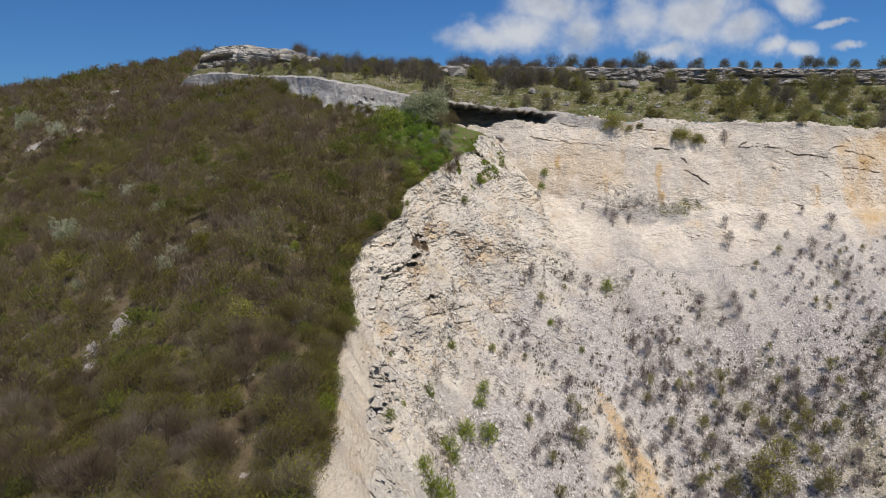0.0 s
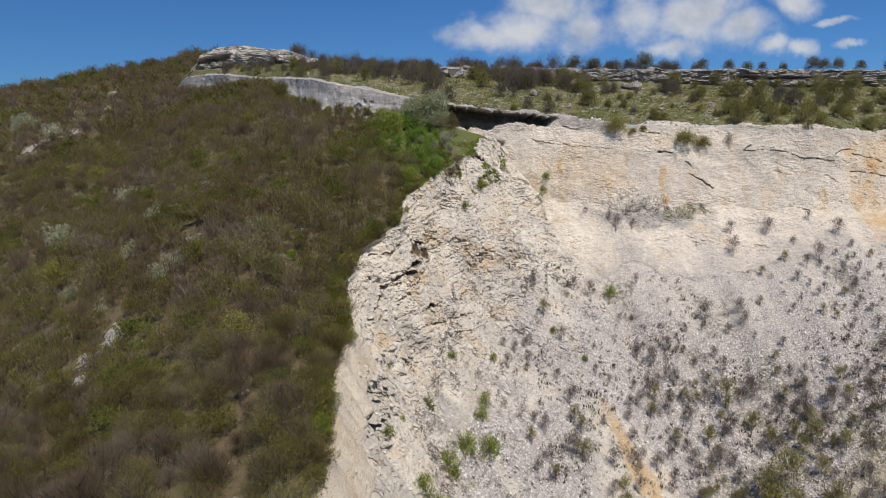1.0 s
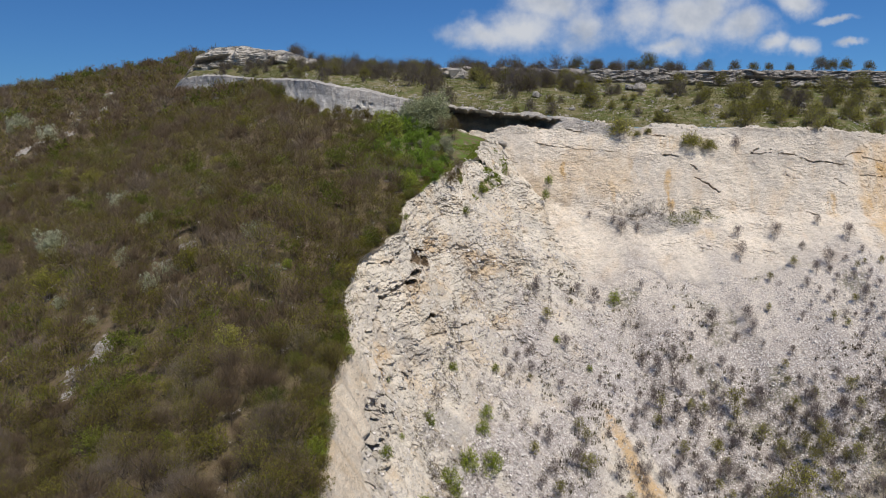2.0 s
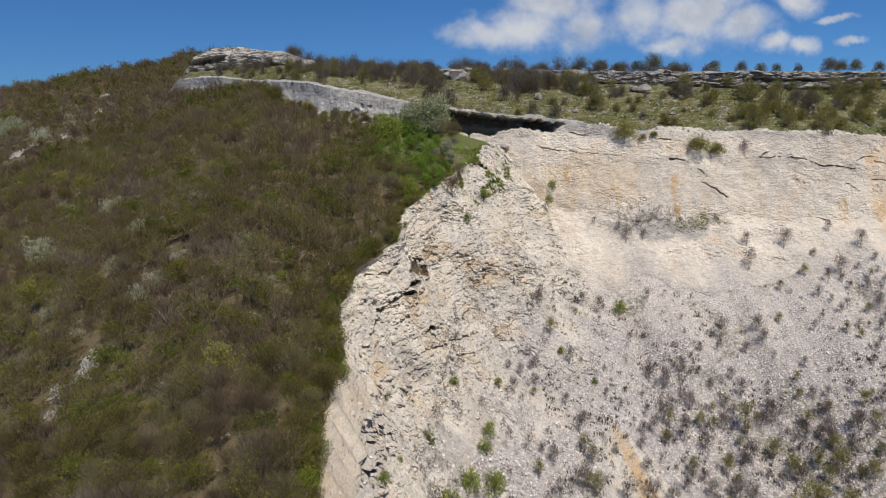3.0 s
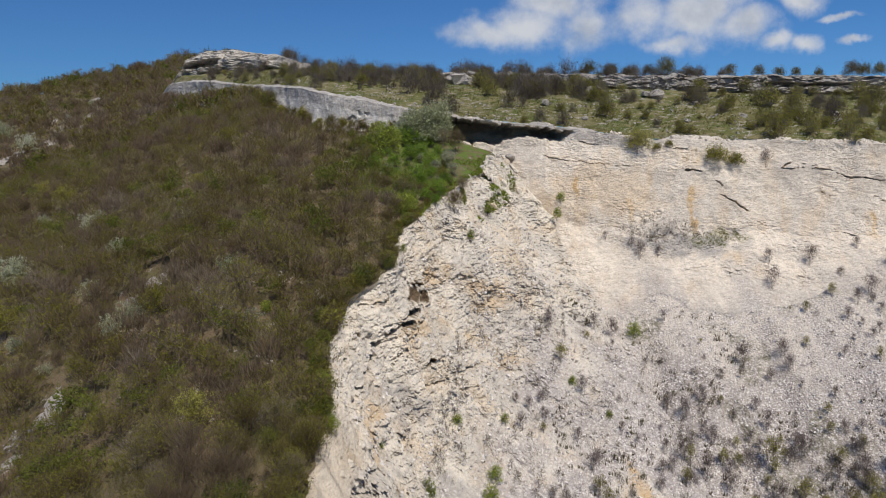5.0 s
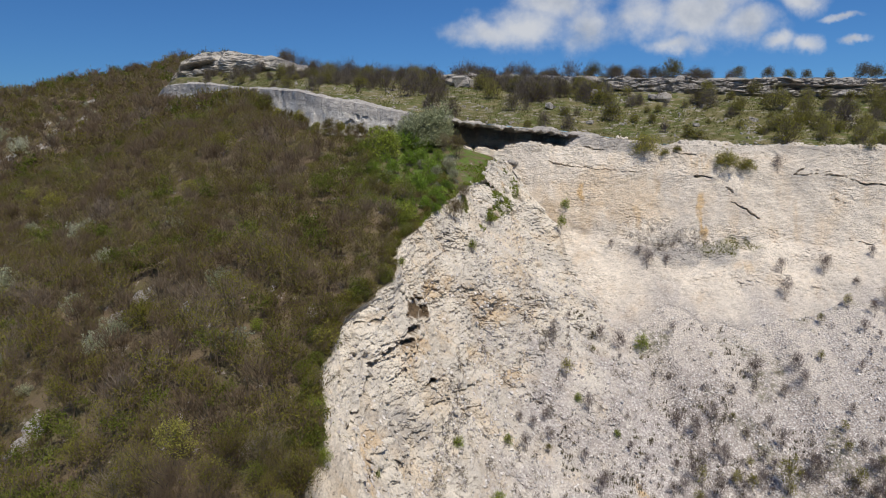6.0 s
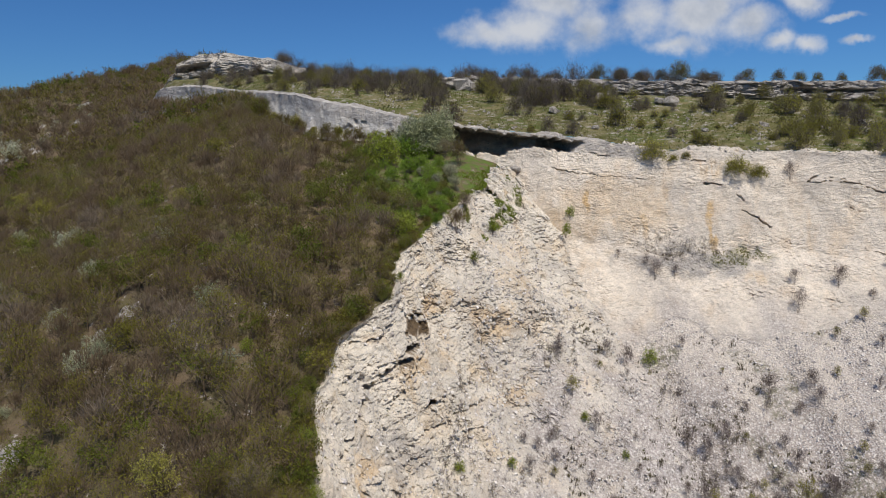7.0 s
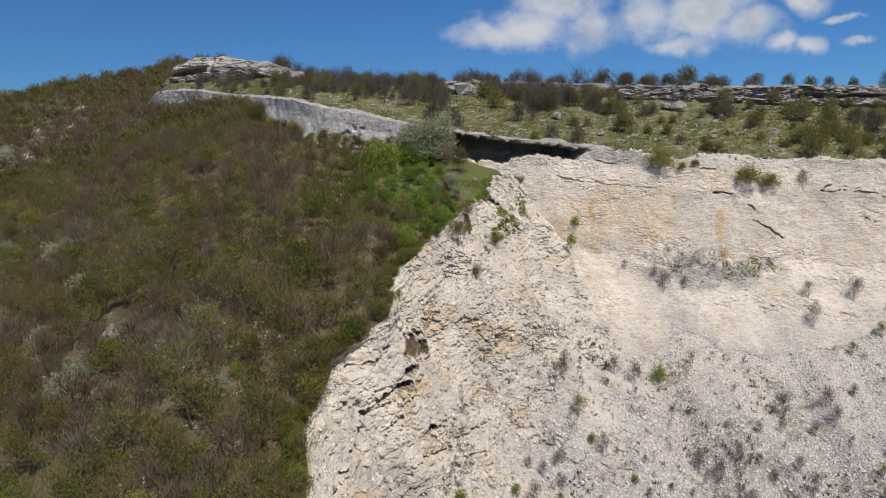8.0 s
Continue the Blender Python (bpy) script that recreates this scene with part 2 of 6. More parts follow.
OLIVE = plant_material("young olive leaves", OLIVE_TONES)
GREEN = plant_material("fresh green leaves", GREEN_TONES)
PALE_SAGE = plant_material("silvery downy leaves", ((0.32, 0.335, 0.20), (0.45, 0.465, 0.31), (0.60, 0.61, 0.46)))
MID_GREEN = plant_material("gully green leaves", ((0.125, 0.21, 0.026), (0.195, 0.30, 0.039), (0.28, 0.39, 0.062)))
LIME = plant_material("yellow-green young leaves", ((0.16, 0.205, 0.022), (0.24, 0.295, 0.034), (0.33, 0.39, 0.065)))
THICKET = plant_material("grey-brown thicket twigs", ((0.10, 0.08, 0.066), (0.155, 0.13, 0.112), (0.22, 0.19, 0.17)))
SAGE = plant_material("pale downy leaves", SAGE_TONES)
SAGE_BUSH = plant_material("grey-green downy leaves", ((0.26, 0.28, 0.15), (0.37, 0.39, 0.235), (0.48, 0.50, 0.34)))
GREY_TWIG = plant_material("grey shrub twigs", ((0.14, 0.11, 0.10), (0.195, 0.16, 0.15), (0.26, 0.22, 0.21)))
WOOD_TWIG = plant_material("woodland twigs", TWIG_TONES, "tone")
WOOD_OLIVE = plant_material("woodland olive leaves", OLIVE_TONES, "tone")
WOOD_GREEN = plant_material("woodland green leaves", WOOD_GREEN_TONES, "tone")
DARK_GREEN = plant_material("deep green leaves", WOOD_GREEN_TONES)
HILL_OLIVE = plant_material("hilltop olive leaves", ((0.18, 0.172, 0.03), (0.275, 0.262, 0.048), (0.375, 0.355, 0.085)))
WOOD_SAGE = plant_material("woodland pale leaves", SAGE_TONES, "tone")
SCREE, MEADOW, LITTER = scree_material(), meadow_material(), litter_material()


# ---- relief ----
def hashed(i, j, k, seed):
    h = (i.astype(np.int64) * 374761393 + j.astype(np.int64) * 668265263 + k.astype(np.int64) * 2147483647 + seed * 1274126177) & 0xFFFFFFFF
    h = ((h ^ (h >> 13)) * 1274126177) & 0xFFFFFFFF
    h = ((h ^ (h >> 16)) * 2246822519) & 0xFFFFFFFF
    return ((h ^ (h >> 15)) & 0xFFFFFF) / 0xFFFFFF


def smooth_noise(p, seed=0):
    """Value noise from -1 to 1 at the points p (n x 3)."""
    f = np.floor(p)
    w = p - f
    w = w * w * (3 - 2 * w)
    f = f.astype(np.int64)
    total = 0.0
    for a in (0, 1):
        for b in (0, 1):
            for c in (0, 1):
                part_w = (w[:, 0] if a else 1 - w[:, 0]) * (w[:, 1] if b else 1 - w[:, 1]) * (w[:, 2] if c else 1 - w[:, 2])
                total = total + part_w * hashed(f[:, 0] + a, f[:, 1] + b, f[:, 2] + c, seed)
    return total * 2 - 1


def fbm(p, octaves=4, seed=0, gain=0.5):
    total, amp = 0.0, 1.0
    for o in range(octaves):
        total = total + amp * smooth_noise(p * 2.03 ** o + 17.3 * o, seed + o)
        amp *= gain
    return total


def blocks(p, size, seed=0):
    """Each box of that size has its own value from 0 to 1: broken, blocky rock."""
    q = np.floor(p / np.array(size)).astype(np.int64)
    return hashed(q[:, 0], q[:, 1], q[:, 2], seed)


def facets(p, size, seed=0, tilt=0.9):
    """Broken rock: each cell of an uneven mosaic is a flat face of its own height and slope. Also the distance to the next cell."""
    q = p / np.array(size, float)
    cell = np.floor(q).astype(np.int64)
    near, second = np.full(len(q), 9.0), np.full(len(q), 9.0)
    value = np.zeros(len(q))
    for a in (-1, 0, 1):
        for b in (-1, 0, 1):
            for c in (-1, 0, 1):
                i, j, k = cell[:, 0] + a, cell[:, 1] + b, cell[:, 2] + c
                h = [hashed(i, j, k, seed + s) for s in range(3)]
                off = np.stack([q[:, 0] - i - h[0], q[:, 1] - j - h[1], q[:, 2] - k - h[2]], 1)
                d2 = (off * off).sum(1)
                closer = d2 < near
                second = np.where(closer, near, np.minimum(second, d2))
                near = np.where(closer, d2, near)
                slope = (h[1] - 0.5) * off[:, 0] + (h[2] - 0.5) * off[:, 1] + (h[0] - 0.7) * off[:, 2]
                value = np.where(closer, (h[0] * 7.31 + h[1] * 3.7) % 1.0 + tilt * slope, value)
    return value, np.sqrt(second) - np.sqrt(near)


def step(low, high, v):
    t = np.clip((np.asarray(v, float) - low) / (high - low), 0, 1)
    return t * t * (3 - 2 * t)


def along(knots, v, soft=4.0):
    """A line through knots (place, value), softened over that many metres."""
    xs, ys = [k[0] for k in knots], [k[1] for k in knots]
    v = np.asarray(v, float)
    return sum(np.interp(v + d * soft, xs, ys) for d in (-1, -0.5, 0, 0.5, 1)) / 5


# ---- plan of the hill ----
LIP_Y = ((-140, 322), (-103, 291.6), (-94, 283.6), (-80, 268), (-65, 252), (-49, 234.3), (-38, 220.5), (-32.6, 214), (-22, 209.5), (-13.5, 206.5), (2, 204.5), (15, 199), (28, 195.7), (42, 193), (78, 188), (96, 184), (103, 185), (110, 190), (120, 192), (140, 186), (270, 150))
LIP_Z = ((-140, 78), (-118, 82), (-108, 89.5), (-102, 94.0), (-94, 94.2), (-80, 92.6), (-65, 89.8), (-49, 87.5), (-38, 85.6), (-32.6, 83.6), (-22, 81.8), (-13.5, 79.6), (2, 77.0), (15, 75.3), (28, 74.0), (36, 72.8), (42, 71.6), (48, 70.8), (78, 70.5), (95, 69.5), (113, 68.5), (270, 66))
BAND_Y = ((-140, 338), (-110, 309), (-101, 301), (-83, 288), (-67, 277), (-49, 259), (-31, 258), (6, 255), (40, 240), (60, 230), (93, 226), (160, 220), (270, 190))
BAND_Z = ((-140, 82), (-120, 86), (-110, 94), (-105, 99), (-101, 102.6), (-96, 105.3), (-89, 105.8), (-82, 105.5), (-72, 104), (-59, 101.2), (-51, 98.8), (-44, 96), (-33, 93.6), (-20, 93), (6, 93.5), (57, 89.5), (93, 88.5), (160, 88), (270, 86))
BAND_H = ((-140, 0.3), (-110, 1), (-102, 5), (-96, 8.5), (-82, 9), (-72, 7), (-59, 4.6), (-48, 3.6), (-38, 0.8), (-10, 1.2), (0, 2.5), (57, 4), (93, 5), (270, 5))
EDGE_X = ((20, -11), (60, -12.5), (75, -12.3), (90, -13.2), (100, -13.5), (109, -13.8), (114, -14.0), (119, -13.6), (124, -10.9), (128, -9.1), (134, -8.0), (138, -7.4), (150, -5.2), (160, -1.6), (175, 4.2), (183, 7.4), (190, 10.6), (199, 15.4), (215, 20))
EDGE_Z = ((20, 17), (75, 31), (100, 38), (114, 43.5), (128, 49.5), (138, 53.2), (150, 56.0), (160, 58.2), (175, 61.5), (190, 65), (199, 67), (215, 68))
RIDGE_Z = ((-60, -4), (0, 11), (40, 21), (74, 31), (105, 39), (117, 43.5), (134, 49.8), (150, 55.5), (169, 61.8), (205, 74), (226, 79), (289, 92.5), (363, 114), (420, 121), (520, 122))
FALL = ((0, 0.42), (200, 0.42), (280, 0.26), (370, 0.17), (520, 0.2))


def line_noise(v, scale, seed):
    v = np.asarray(v, float)
    flat_v = v.ravel() / scale
    return smooth_noise(np.stack([flat_v, 0 * flat_v, 0 * flat_v], 1), seed).reshape(v.shape)


def edge_x(y):
    """Where the wood ends and the broken flank begins."""
    return along(EDGE_X, y, 3) + 1.2 * line_noise(y, 5.5, 57) + 0.5 * line_noise(y, 1.9, 58)


def forest_z(x, y):
    """The ground of the wooded spur."""
    ridge = along(RIDGE_Z, y, 6)
    left = np.maximum(0, -x - 20 - 0.25 * (y - 100))
    z = ridge - along(FALL, y, 10) * np.sqrt(left * left + 36) + 6 * along(FALL, y, 10)
    ex = edge_x(y)
    r = np.clip((x + 22) / (ex + 22.001), 0, 1.3) ** 1.5
    z = z * (1 - r) + along(EDGE_Z, y, 3) * r
    past = np.maximum(0, y - along(LIP_Y, x) - 0.5) * step(-116, -102, x)
    below = step(26, 7, along(LIP_Y, x) - y) * step(-60, -48, x) * step(6, -6, x)
    return z - past * 1.2 - 1.3 * below


def link(name, verts, faces, material, parent=None, smooth=False):
    me = bpy.data.meshes.new(name)
    verts, faces = np.asarray(verts, np.float32), np.asarray(faces, np.int32)
    n, k = faces.shape
    me.vertices.add(len(verts))
    me.vertices.foreach_set("co", verts.ravel())
    me.loops.add(n * k)
    me.loops.foreach_set("vertex_index", faces.ravel())
    me.polygons.add(n)
    me.polygons.foreach_set("loop_start", np.arange(0, n * k, k, dtype=np.int32))
    me.update(calc_edges=True)
    me.validate()
    me.polygons.foreach_set("use_smooth", np.full(n, smooth))
    me.materials.append(material)
    ob = new(name, me)
    ob.parent = parent
    return ob


def layer(ob, name, values):
    a = ob.data.attributes.new(name, "FLOAT", "POINT")
    a.data.foreach_set("value", np.asarray(values, np.float32).ravel())


def sheet(name, grid, material, smooth=False):
    """A grid of places (rows x columns x 3) as one surface."""
    r, c = grid.shape[:2]
    i = (np.arange(r - 1)[:, None] * c + np.arange(c - 1)[None, :]).ravel()
    return link(name, grid.reshape(-1, 3), np.stack([i, i + 1, i + c + 1, i + c], 1), material, smooth=smooth)


# ---- quarry wall, scree, meadow and upper rock band: one set of columns ----
COLS = np.concatenate([np.arange(-140, -112, 2.0), np.arange(-112, -62, 0.7), np.arange(-62, -8, 0.42), np.arange(-8, 122, 0.25), np.arange(122, 146, 0.5), np.arange(146, 270, 4.0)])
lip_y, lip_z = along(LIP_Y, COLS, 3), along(LIP_Z, COLS, 3)
band_y, band_z, band_h = along(BAND_Y, COLS, 4), along(BAND_Z, COLS, 2.5), along(BAND_H, COLS, 3)
wander = smooth_noise(np.stack([COLS / 9, COLS * 0, COLS * 0], 1), 55) + 0.6 * smooth_noise(np.stack([COLS / 3.5, COLS * 0, COLS * 0], 1), 56)
foot_z = 33.5 + 6 * step(60, 98, COLS) + 2.6 * wander


def spread(knots, rows):
    """Profile knots (each an array over the columns for y and z) sampled in equal steps of length."""
    ys, zs = np.array([k[0] for k in knots]), np.array([k[1] for k in knots])
    u = np.concatenate([np.linspace(i, i + 1, n, endpoint=False) for i, n in enumerate(rows)] + [[len(rows)]])
    i = np.minimum(u.astype(int), len(rows) - 1)
    w = (u - i)[:, None]
    y, z = ys[i] * (1 - w) + ys[i + 1] * w, zs[i] * (1 - w) + zs[i + 1] * w
    return np.stack([np.broadcast_to(COLS, y.shape), y, z], 2).copy()


# dark slots and cracks in the wall: from x, z to x, z; depth and half height
SLOTS = ((75.9, 63.8, 80.5, 63.8, 1.2, 0.3), (80.5, 63.8, 85.5, 63.0, 1.4, 0.4), (85.5, 63.0, 89.8, 61.8, 1.8, 0.5), (89.8, 61.8, 96.8, 61.2, 1.8, 0.5), (75.9, 63.8, 77.9, 65.4, 1.2, 0.4),
         (79.9, 64.7, 83.1, 64.0, 0.9, 0.35), (55.1, 63.4, 58.4, 63.2, 1.8, 1.0), (62.3, 57.5, 65.3, 56.2, 1.3, 0.4), (65.3, 56.2, 68.3, 54.5, 1.3, 0.5), (61.5, 60.8, 62.8, 58.2, 0.8, 0.3))
LOWER_SLOTS = ((83.8, 58.2, 85.5, 57.2, 0.8, 0.3), (94.6, 58.2, 97.8, 55.7, 0.8, 0.3), (85.3, 50.0, 89.8, 49.2, 0.8, 0.35), (31.5, 69.9, 36.2, 69.2, 1.2, 0.5), (51.2, 68.8, 55.5, 68.1, 1.0, 0.4),
         (97.2, 63.0, 101.4, 64.2, 1.2, 0.4), (22.7, 66.7, 32.0, 65.1, 0.8, 0.3), (32.0, 65.1, 42.5, 64.1, 0.7, 0.3), (101.0, 58.6, 113.0, 57.2, 1.2, 0.4), (102.0, 62.8, 112.0, 61.0, 1.2, 0.4))


def wall_relief(p):
    """How far the wall stands out towards the valley at the places p."""
    x, z = p[:, 0], p[:, 2]
    q = p + 0.25 * np.stack([fbm(p / 1.5, 3, 5), fbm(p / 1.5, 3, 8), 0.4 * fbm(p / 1.5, 3, 11)], 1)
    bed = q.copy()
    bed[:, 2] += 0.13 * q[:, 0]
    d = 1.3 * fbm(p / 17, 3, 21) + 0.45 * fbm(p / 5, 3, 31)
    rough = 0.12 + 0.88 * step(0.0, 0.6, fbm(p / np.array([11, 11, 6]), 3, 41) + 0.3 * step(56, 66, z) - 0.2 * step(46, 41, z))
    ledge_zone = step(4.5, 1.5, np.abs(z - 48.2 + 1.6 * line_noise(x, 9, 67))) * step(28, 40, x) * step(100, 90, x)
    rough = np.maximum(0.8 * rough, step(99.5, 102, x) * 0.9)
    rough = np.maximum(rough, ledge_zone * (0.15 + 0.6 * step(0.0, 0.5, fbm(p / 4, 2, 68))))
    big, big_gap = facets(bed, (4.6, 6, 2.0), 3, 1.3)
    mid, _ = facets(bed, (1.35, 3, 0.75), 4, 1.5)
    small, _ = facets(bed, (0.55, 1.5, 0.38), 6, 1.5)
    d += rough * (1 - 0.8 * step(-2, -10, x)) * (0.10 * big + 0.04 * mid + 0.08 * small + rough * (0.10 * mid + 0.10 * small) + 0.14 * fbm(p * np.array([0.6, 0.2, 0.14]), 3, 49)) + 0.05 * fbm(p / np.array([0.8, 2, 0.45]), 3, 47)
    d -= 0.4 * step(0.6, 0.95, rough) * step(0.035, 0.012, big_gap) * step(0.35, 0.6, fbm(p / 4, 2, 48))
    thin_beds = step(2.6, 1.0, np.abs(z - 41.6 + 1.2 * line_noise(x, 7, 69))) * step(46, 54, x) * step(84, 74, x) * step(0.0, 0.45, fbm(p / np.array([3.5, 4, 1.6]), 3, 70))
    d += 0.10 * ledge_zone * (mid + small) + 0.24 * thin_beds * (mid + small)
    for x0, z0, x1, z1, deep, half in SLOTS + LOWER_SLOTS:
        t = np.clip(((x - x0) * (x1 - x0) + (z - z0) * (z1 - z0)) / ((x1 - x0) ** 2 + (z1 - z0) ** 2), 0, 1)
        gap = np.abs(z - z0 - t * (z1 - z0) + 0.28 * line_noise(x, 2.1, 59) + 0.12 * line_noise(x, 0.6, 61)) + np.maximum(np.maximum(min(x0, x1) - x, x - max(x0, x1)), 0)
        thick = 0.30 * half * (0.2 + 1.1 * np.abs(line_noise(x, 1.9, 60)))
        d -= deep * step(thick * 1.2, thick * 0.7, gap)
    # the older cliff to the left is fluted and undercut
    old = step(-2, -10, x)
    d += old * (0.5 * fbm(p * np.array([0.25, 0.2, 0.05]), 4, 63) + 0.12 * fbm(p / np.array([0.9, 2, 2.4]), 4, 65) + 0.04 * mid - (0.12 + 0.6 * step(-30, -22, x)) * step(0.35, 0.6, fbm(p / np.array([1.6, 3, 2.6]), 3, 64) - 0.15 * (z - np.interp(x, COLS, lip_z) + 4)))
    # the shallow cave under its roof slab
    roof = np.interp(x, COLS, lip_z) - 1.2 + 0.3 * line_noise(x, 3.0, 62) + 0.35 * line_noise(x, 1.1, 52) + 0.2 * line_noise(x, 0.5, 53)
    tall = np.interp(x, [-8, -5, 0, 6, 12, 15, 17.5, 21, 24, 27, 29, 31], [0.0, 1.5, 4.6, 5.0, 4.7, 3.2, 2.0, 1.7, 2.1, 2.0, 1.1, 0.0])
    inside = step(roof + 0.15, roof - 0.1, z) * step(roof - tall - 0.8, roof - tall + 0.5, z) * (tall > 0.05)
    return d - 17 * inside * step(0.0, 3.0, tall)


far_left = step(12, -4, COLS)
wall_knots = [
    (lip_y - 106, foot_z - 60),
    (lip_y - 21 + 3 * far_left + 2.2 * wander, foot_z + 14 * far_left),
    (lip_y - 10.5 + 6 * far_left, 46.5 + 14 * far_left + 1.2 * wander),
    (lip_y - 7.2 + 4.5 * far_left, 50 + 16 * far_left - 1.5 * wander),
    (lip_y - 0.6, lip_z - 0.5),
    (lip_y + 0.8, lip_z + 0.1),
    (lip_y + 4.5, lip_z + 0.9),
]
scree_rows, wall_rows = (200,), (78, 22, 118, 5, 9)
full = spread(wall_knots, scree_rows + wall_rows)
flat = full.reshape(-1, 3)
rows_s = scree_rows[0]
on_wall = np.repeat(step(rows_s - 12, rows_s + 10, np.arange(len(full))), len(COLS))
d = wall_relief(flat)
edge = np.repeat(step(len(full) - 1, len(full) - 9, np.arange(len(full))), len(COLS))
gullies = 1.1 * fbm(flat * np.array([0.16, 0.03, 0.03]), 3, 61) + 0.25 * fbm(flat / 1.6, 4, 66)
flat[:, 1] -= on_wall * d * (0.45 + 0.55 * edge)
flat[:, 2] += (1 - on_wall) * gullies
flat[:, 2] += on_wall * 0.12 * fbm(flat / 0.8, 2, 71)
crest = np.repeat(step(len(full) - 16, len(full) - 10, np.arange(len(full))), len(COLS))
crest *= np.repeat(step(len(full) - 1, len(full) - 6, np.arange(len(full))), len(COLS))
flat[:, 2] -= np.repeat(step(len(full) - 7, len(full) - 1, np.arange(len(full))), len(COLS)) * 1.1
flat[:, 2] += crest * (1 - 0.7 * step(-2, -12, flat[:, 0])) * (0.9 * fbm(flat / 4.5, 3, 73) + 0.7 * blocks(flat + fbm(flat / 2, 2, 74)[:, None], (2.2, 1.8, 9), 75) - 0.75)
full = flat.reshape(full.shape)

scree = tagged(sheet("scree_slope", full[:rows_s + 3, ::2], SCREE, True), "grey limestone scree slope with sandy and ochre streaks", "scree", kind="structure")
seam = int(np.searchsorted(COLS, -5))
cliff = tagged(sheet("quarry_cliff", full[rows_s + 2:, seam:], WALL), "tall cream limestone quarry face with bedding cracks and a cave", "cliff", kind="structure")
old_cliff = tagged(sheet("old_cliff", full[rows_s + 2:, :seam + 1], OLD_ROCK), "low weathered grey cliff with dark vertical streaks", "cliff", kind="structure")


def stains(ob, p):
    x, z = p[:, 0], p[:, 2]
    ochre = 0.0
    for sx, top, bottom, wide, deep in ((30.5, 62.2, 57.2, 0.9, 1.0), (55.9, 60, 54, 0.9, 0.8), (56.4, 55, 49.5, 1.3, 1.0), (42.2, 57.5, 51.5, 1.3, 0.6), (37, 57, 53, 1.6, 0.4), (93.3, 54.5, 49, 1.4, 0.9), (56, 68.6, 65, 4.0, 0.7),
                                        (76, 58, 50, 0.8, 0.4), (63.5, 45.6, 43.6, 3.5, 0.6), (24, 60, 50, 3.0, 0.3), (47, 63, 58, 2.5, 0.35)):
        ochre = np.maximum(ochre, deep * step(wide, 0.3 * wide, np.abs(x - sx + 0.7 * fbm(p / 2.5, 3, 81))) * step(-0.55, 0.15, fbm(p * np.array([1.1, 0.3, 0.28]), 3, 79)) * step(top + 0.6, top - 1.2, z) * step(bottom - 2, bottom + 2, z))
    ochre = np.maximum(ochre, step(99.0, 102.0, x + 1.8 * fbm(p / 3, 3, 82)) * step(38, 44, z + 3 * fbm(p / 4, 3, 84)) * step(66.5, 63, z - 0.25 * (x - 101)) * (0.5 + 0.5 * fbm(p / 4, 3, 80)))
    ochre = np.maximum(ochre, 0.34 * step(1.1, 0.4, np.hypot((x - 34) / 17, (z - 58) / 8) + 0.5 * fbm(p / 4, 4, 78)))
    layer(ob, "ochre", np.clip(ochre, 0, 1) * 0.95)
    layer(ob, "gravel", 0.8 * step(6.0, -4.5, z - np.interp(x, COLS, foot_z) + 5 * fbm(p * np.array([0.14, 0.05, 0.05]), 4, 86)) * step(8, 20, x))
    turf = step(1.1, 0.3, np.hypot((x - 60.5) / 7.2, (z - 48.2 - 0.12 * (x - 60)) / 2.4) + 0.5 * fbm(p / 2, 3, 83))
    layer(ob, "green", 0.6 * turf)
    rubble = step(1.15, 0.5, np.hypot((x - 52.5) / 13.5, (z - 47.4) / 3.6) + 0.45 * fbm(p / 2.5, 3, 89))
    top_band = np.maximum(step(-3.2, -1.6, z - np.interp(x, COLS, lip_z)) * 0.4, step(-4.2, -2.8, z - np.interp(x, COLS, lip_z) + 0.5 * fbm(p / 3, 2, 90)) * step(50, 42, x))
    foot_band = 0.55 * step(4.0, -3.0, z - np.interp(x, COLS, foot_z) - 5 * fbm(p * np.array([0.16, 0.05, 0.05]), 4, 85))
    old_streaks = 0.3 * step(6, -4, x) * step(-0.8, 0.1, fbm(p * np.array([0.5, 0.2, 0.06]), 3, 87))
    layer(ob, "grit", np.maximum(np.maximum(foot_band, top_band), np.maximum(old_streaks, 0.9 * rubble)))


stains(cliff, full[rows_s + 2:, seam:].reshape(-1, 3))
stains(old_cliff, full[rows_s + 2:, :seam + 1].reshape(-1, 3))
sp = full[:rows_s + 3, ::2].reshape(-1, 3)
layer(scree, "ochre", step(3, 0.5, np.abs(sp[:, 0] - 32 - 0.30 * (138 - sp[:, 1]) + 1.5 * fbm(sp / 5, 3, 91))) * step(141, 136, sp[:, 1]))
layer(scree, "sand", np.maximum(step(2.6, 0.8, np.abs(sp[:, 0] - 11 - 0.35 * (135 - sp[:, 1]) + fbm(sp / 4, 3, 92))) * step(140, 132, sp[:, 1]), step(1.2, 0.7, np.hypot(sp[:, 0] - 79, sp[:, 1] - 122) / 7 + 0.3 * fbm(sp / 4, 3, 93))))
layer(scree, "green", 0.7 * step(0.25, 0.8, fbm(sp / 6, 4, 95) + step(150, 125, sp[:, 1]) * 0.3))
height_over = sp[:, 2] - np.tile(foot_z[::2], rows_s + 3)
layer(scree, "pale", step(-17, -1, height_over + 8 * fbm(sp * np.array([0.16, 0.05, 0.05]), 4, 97)))

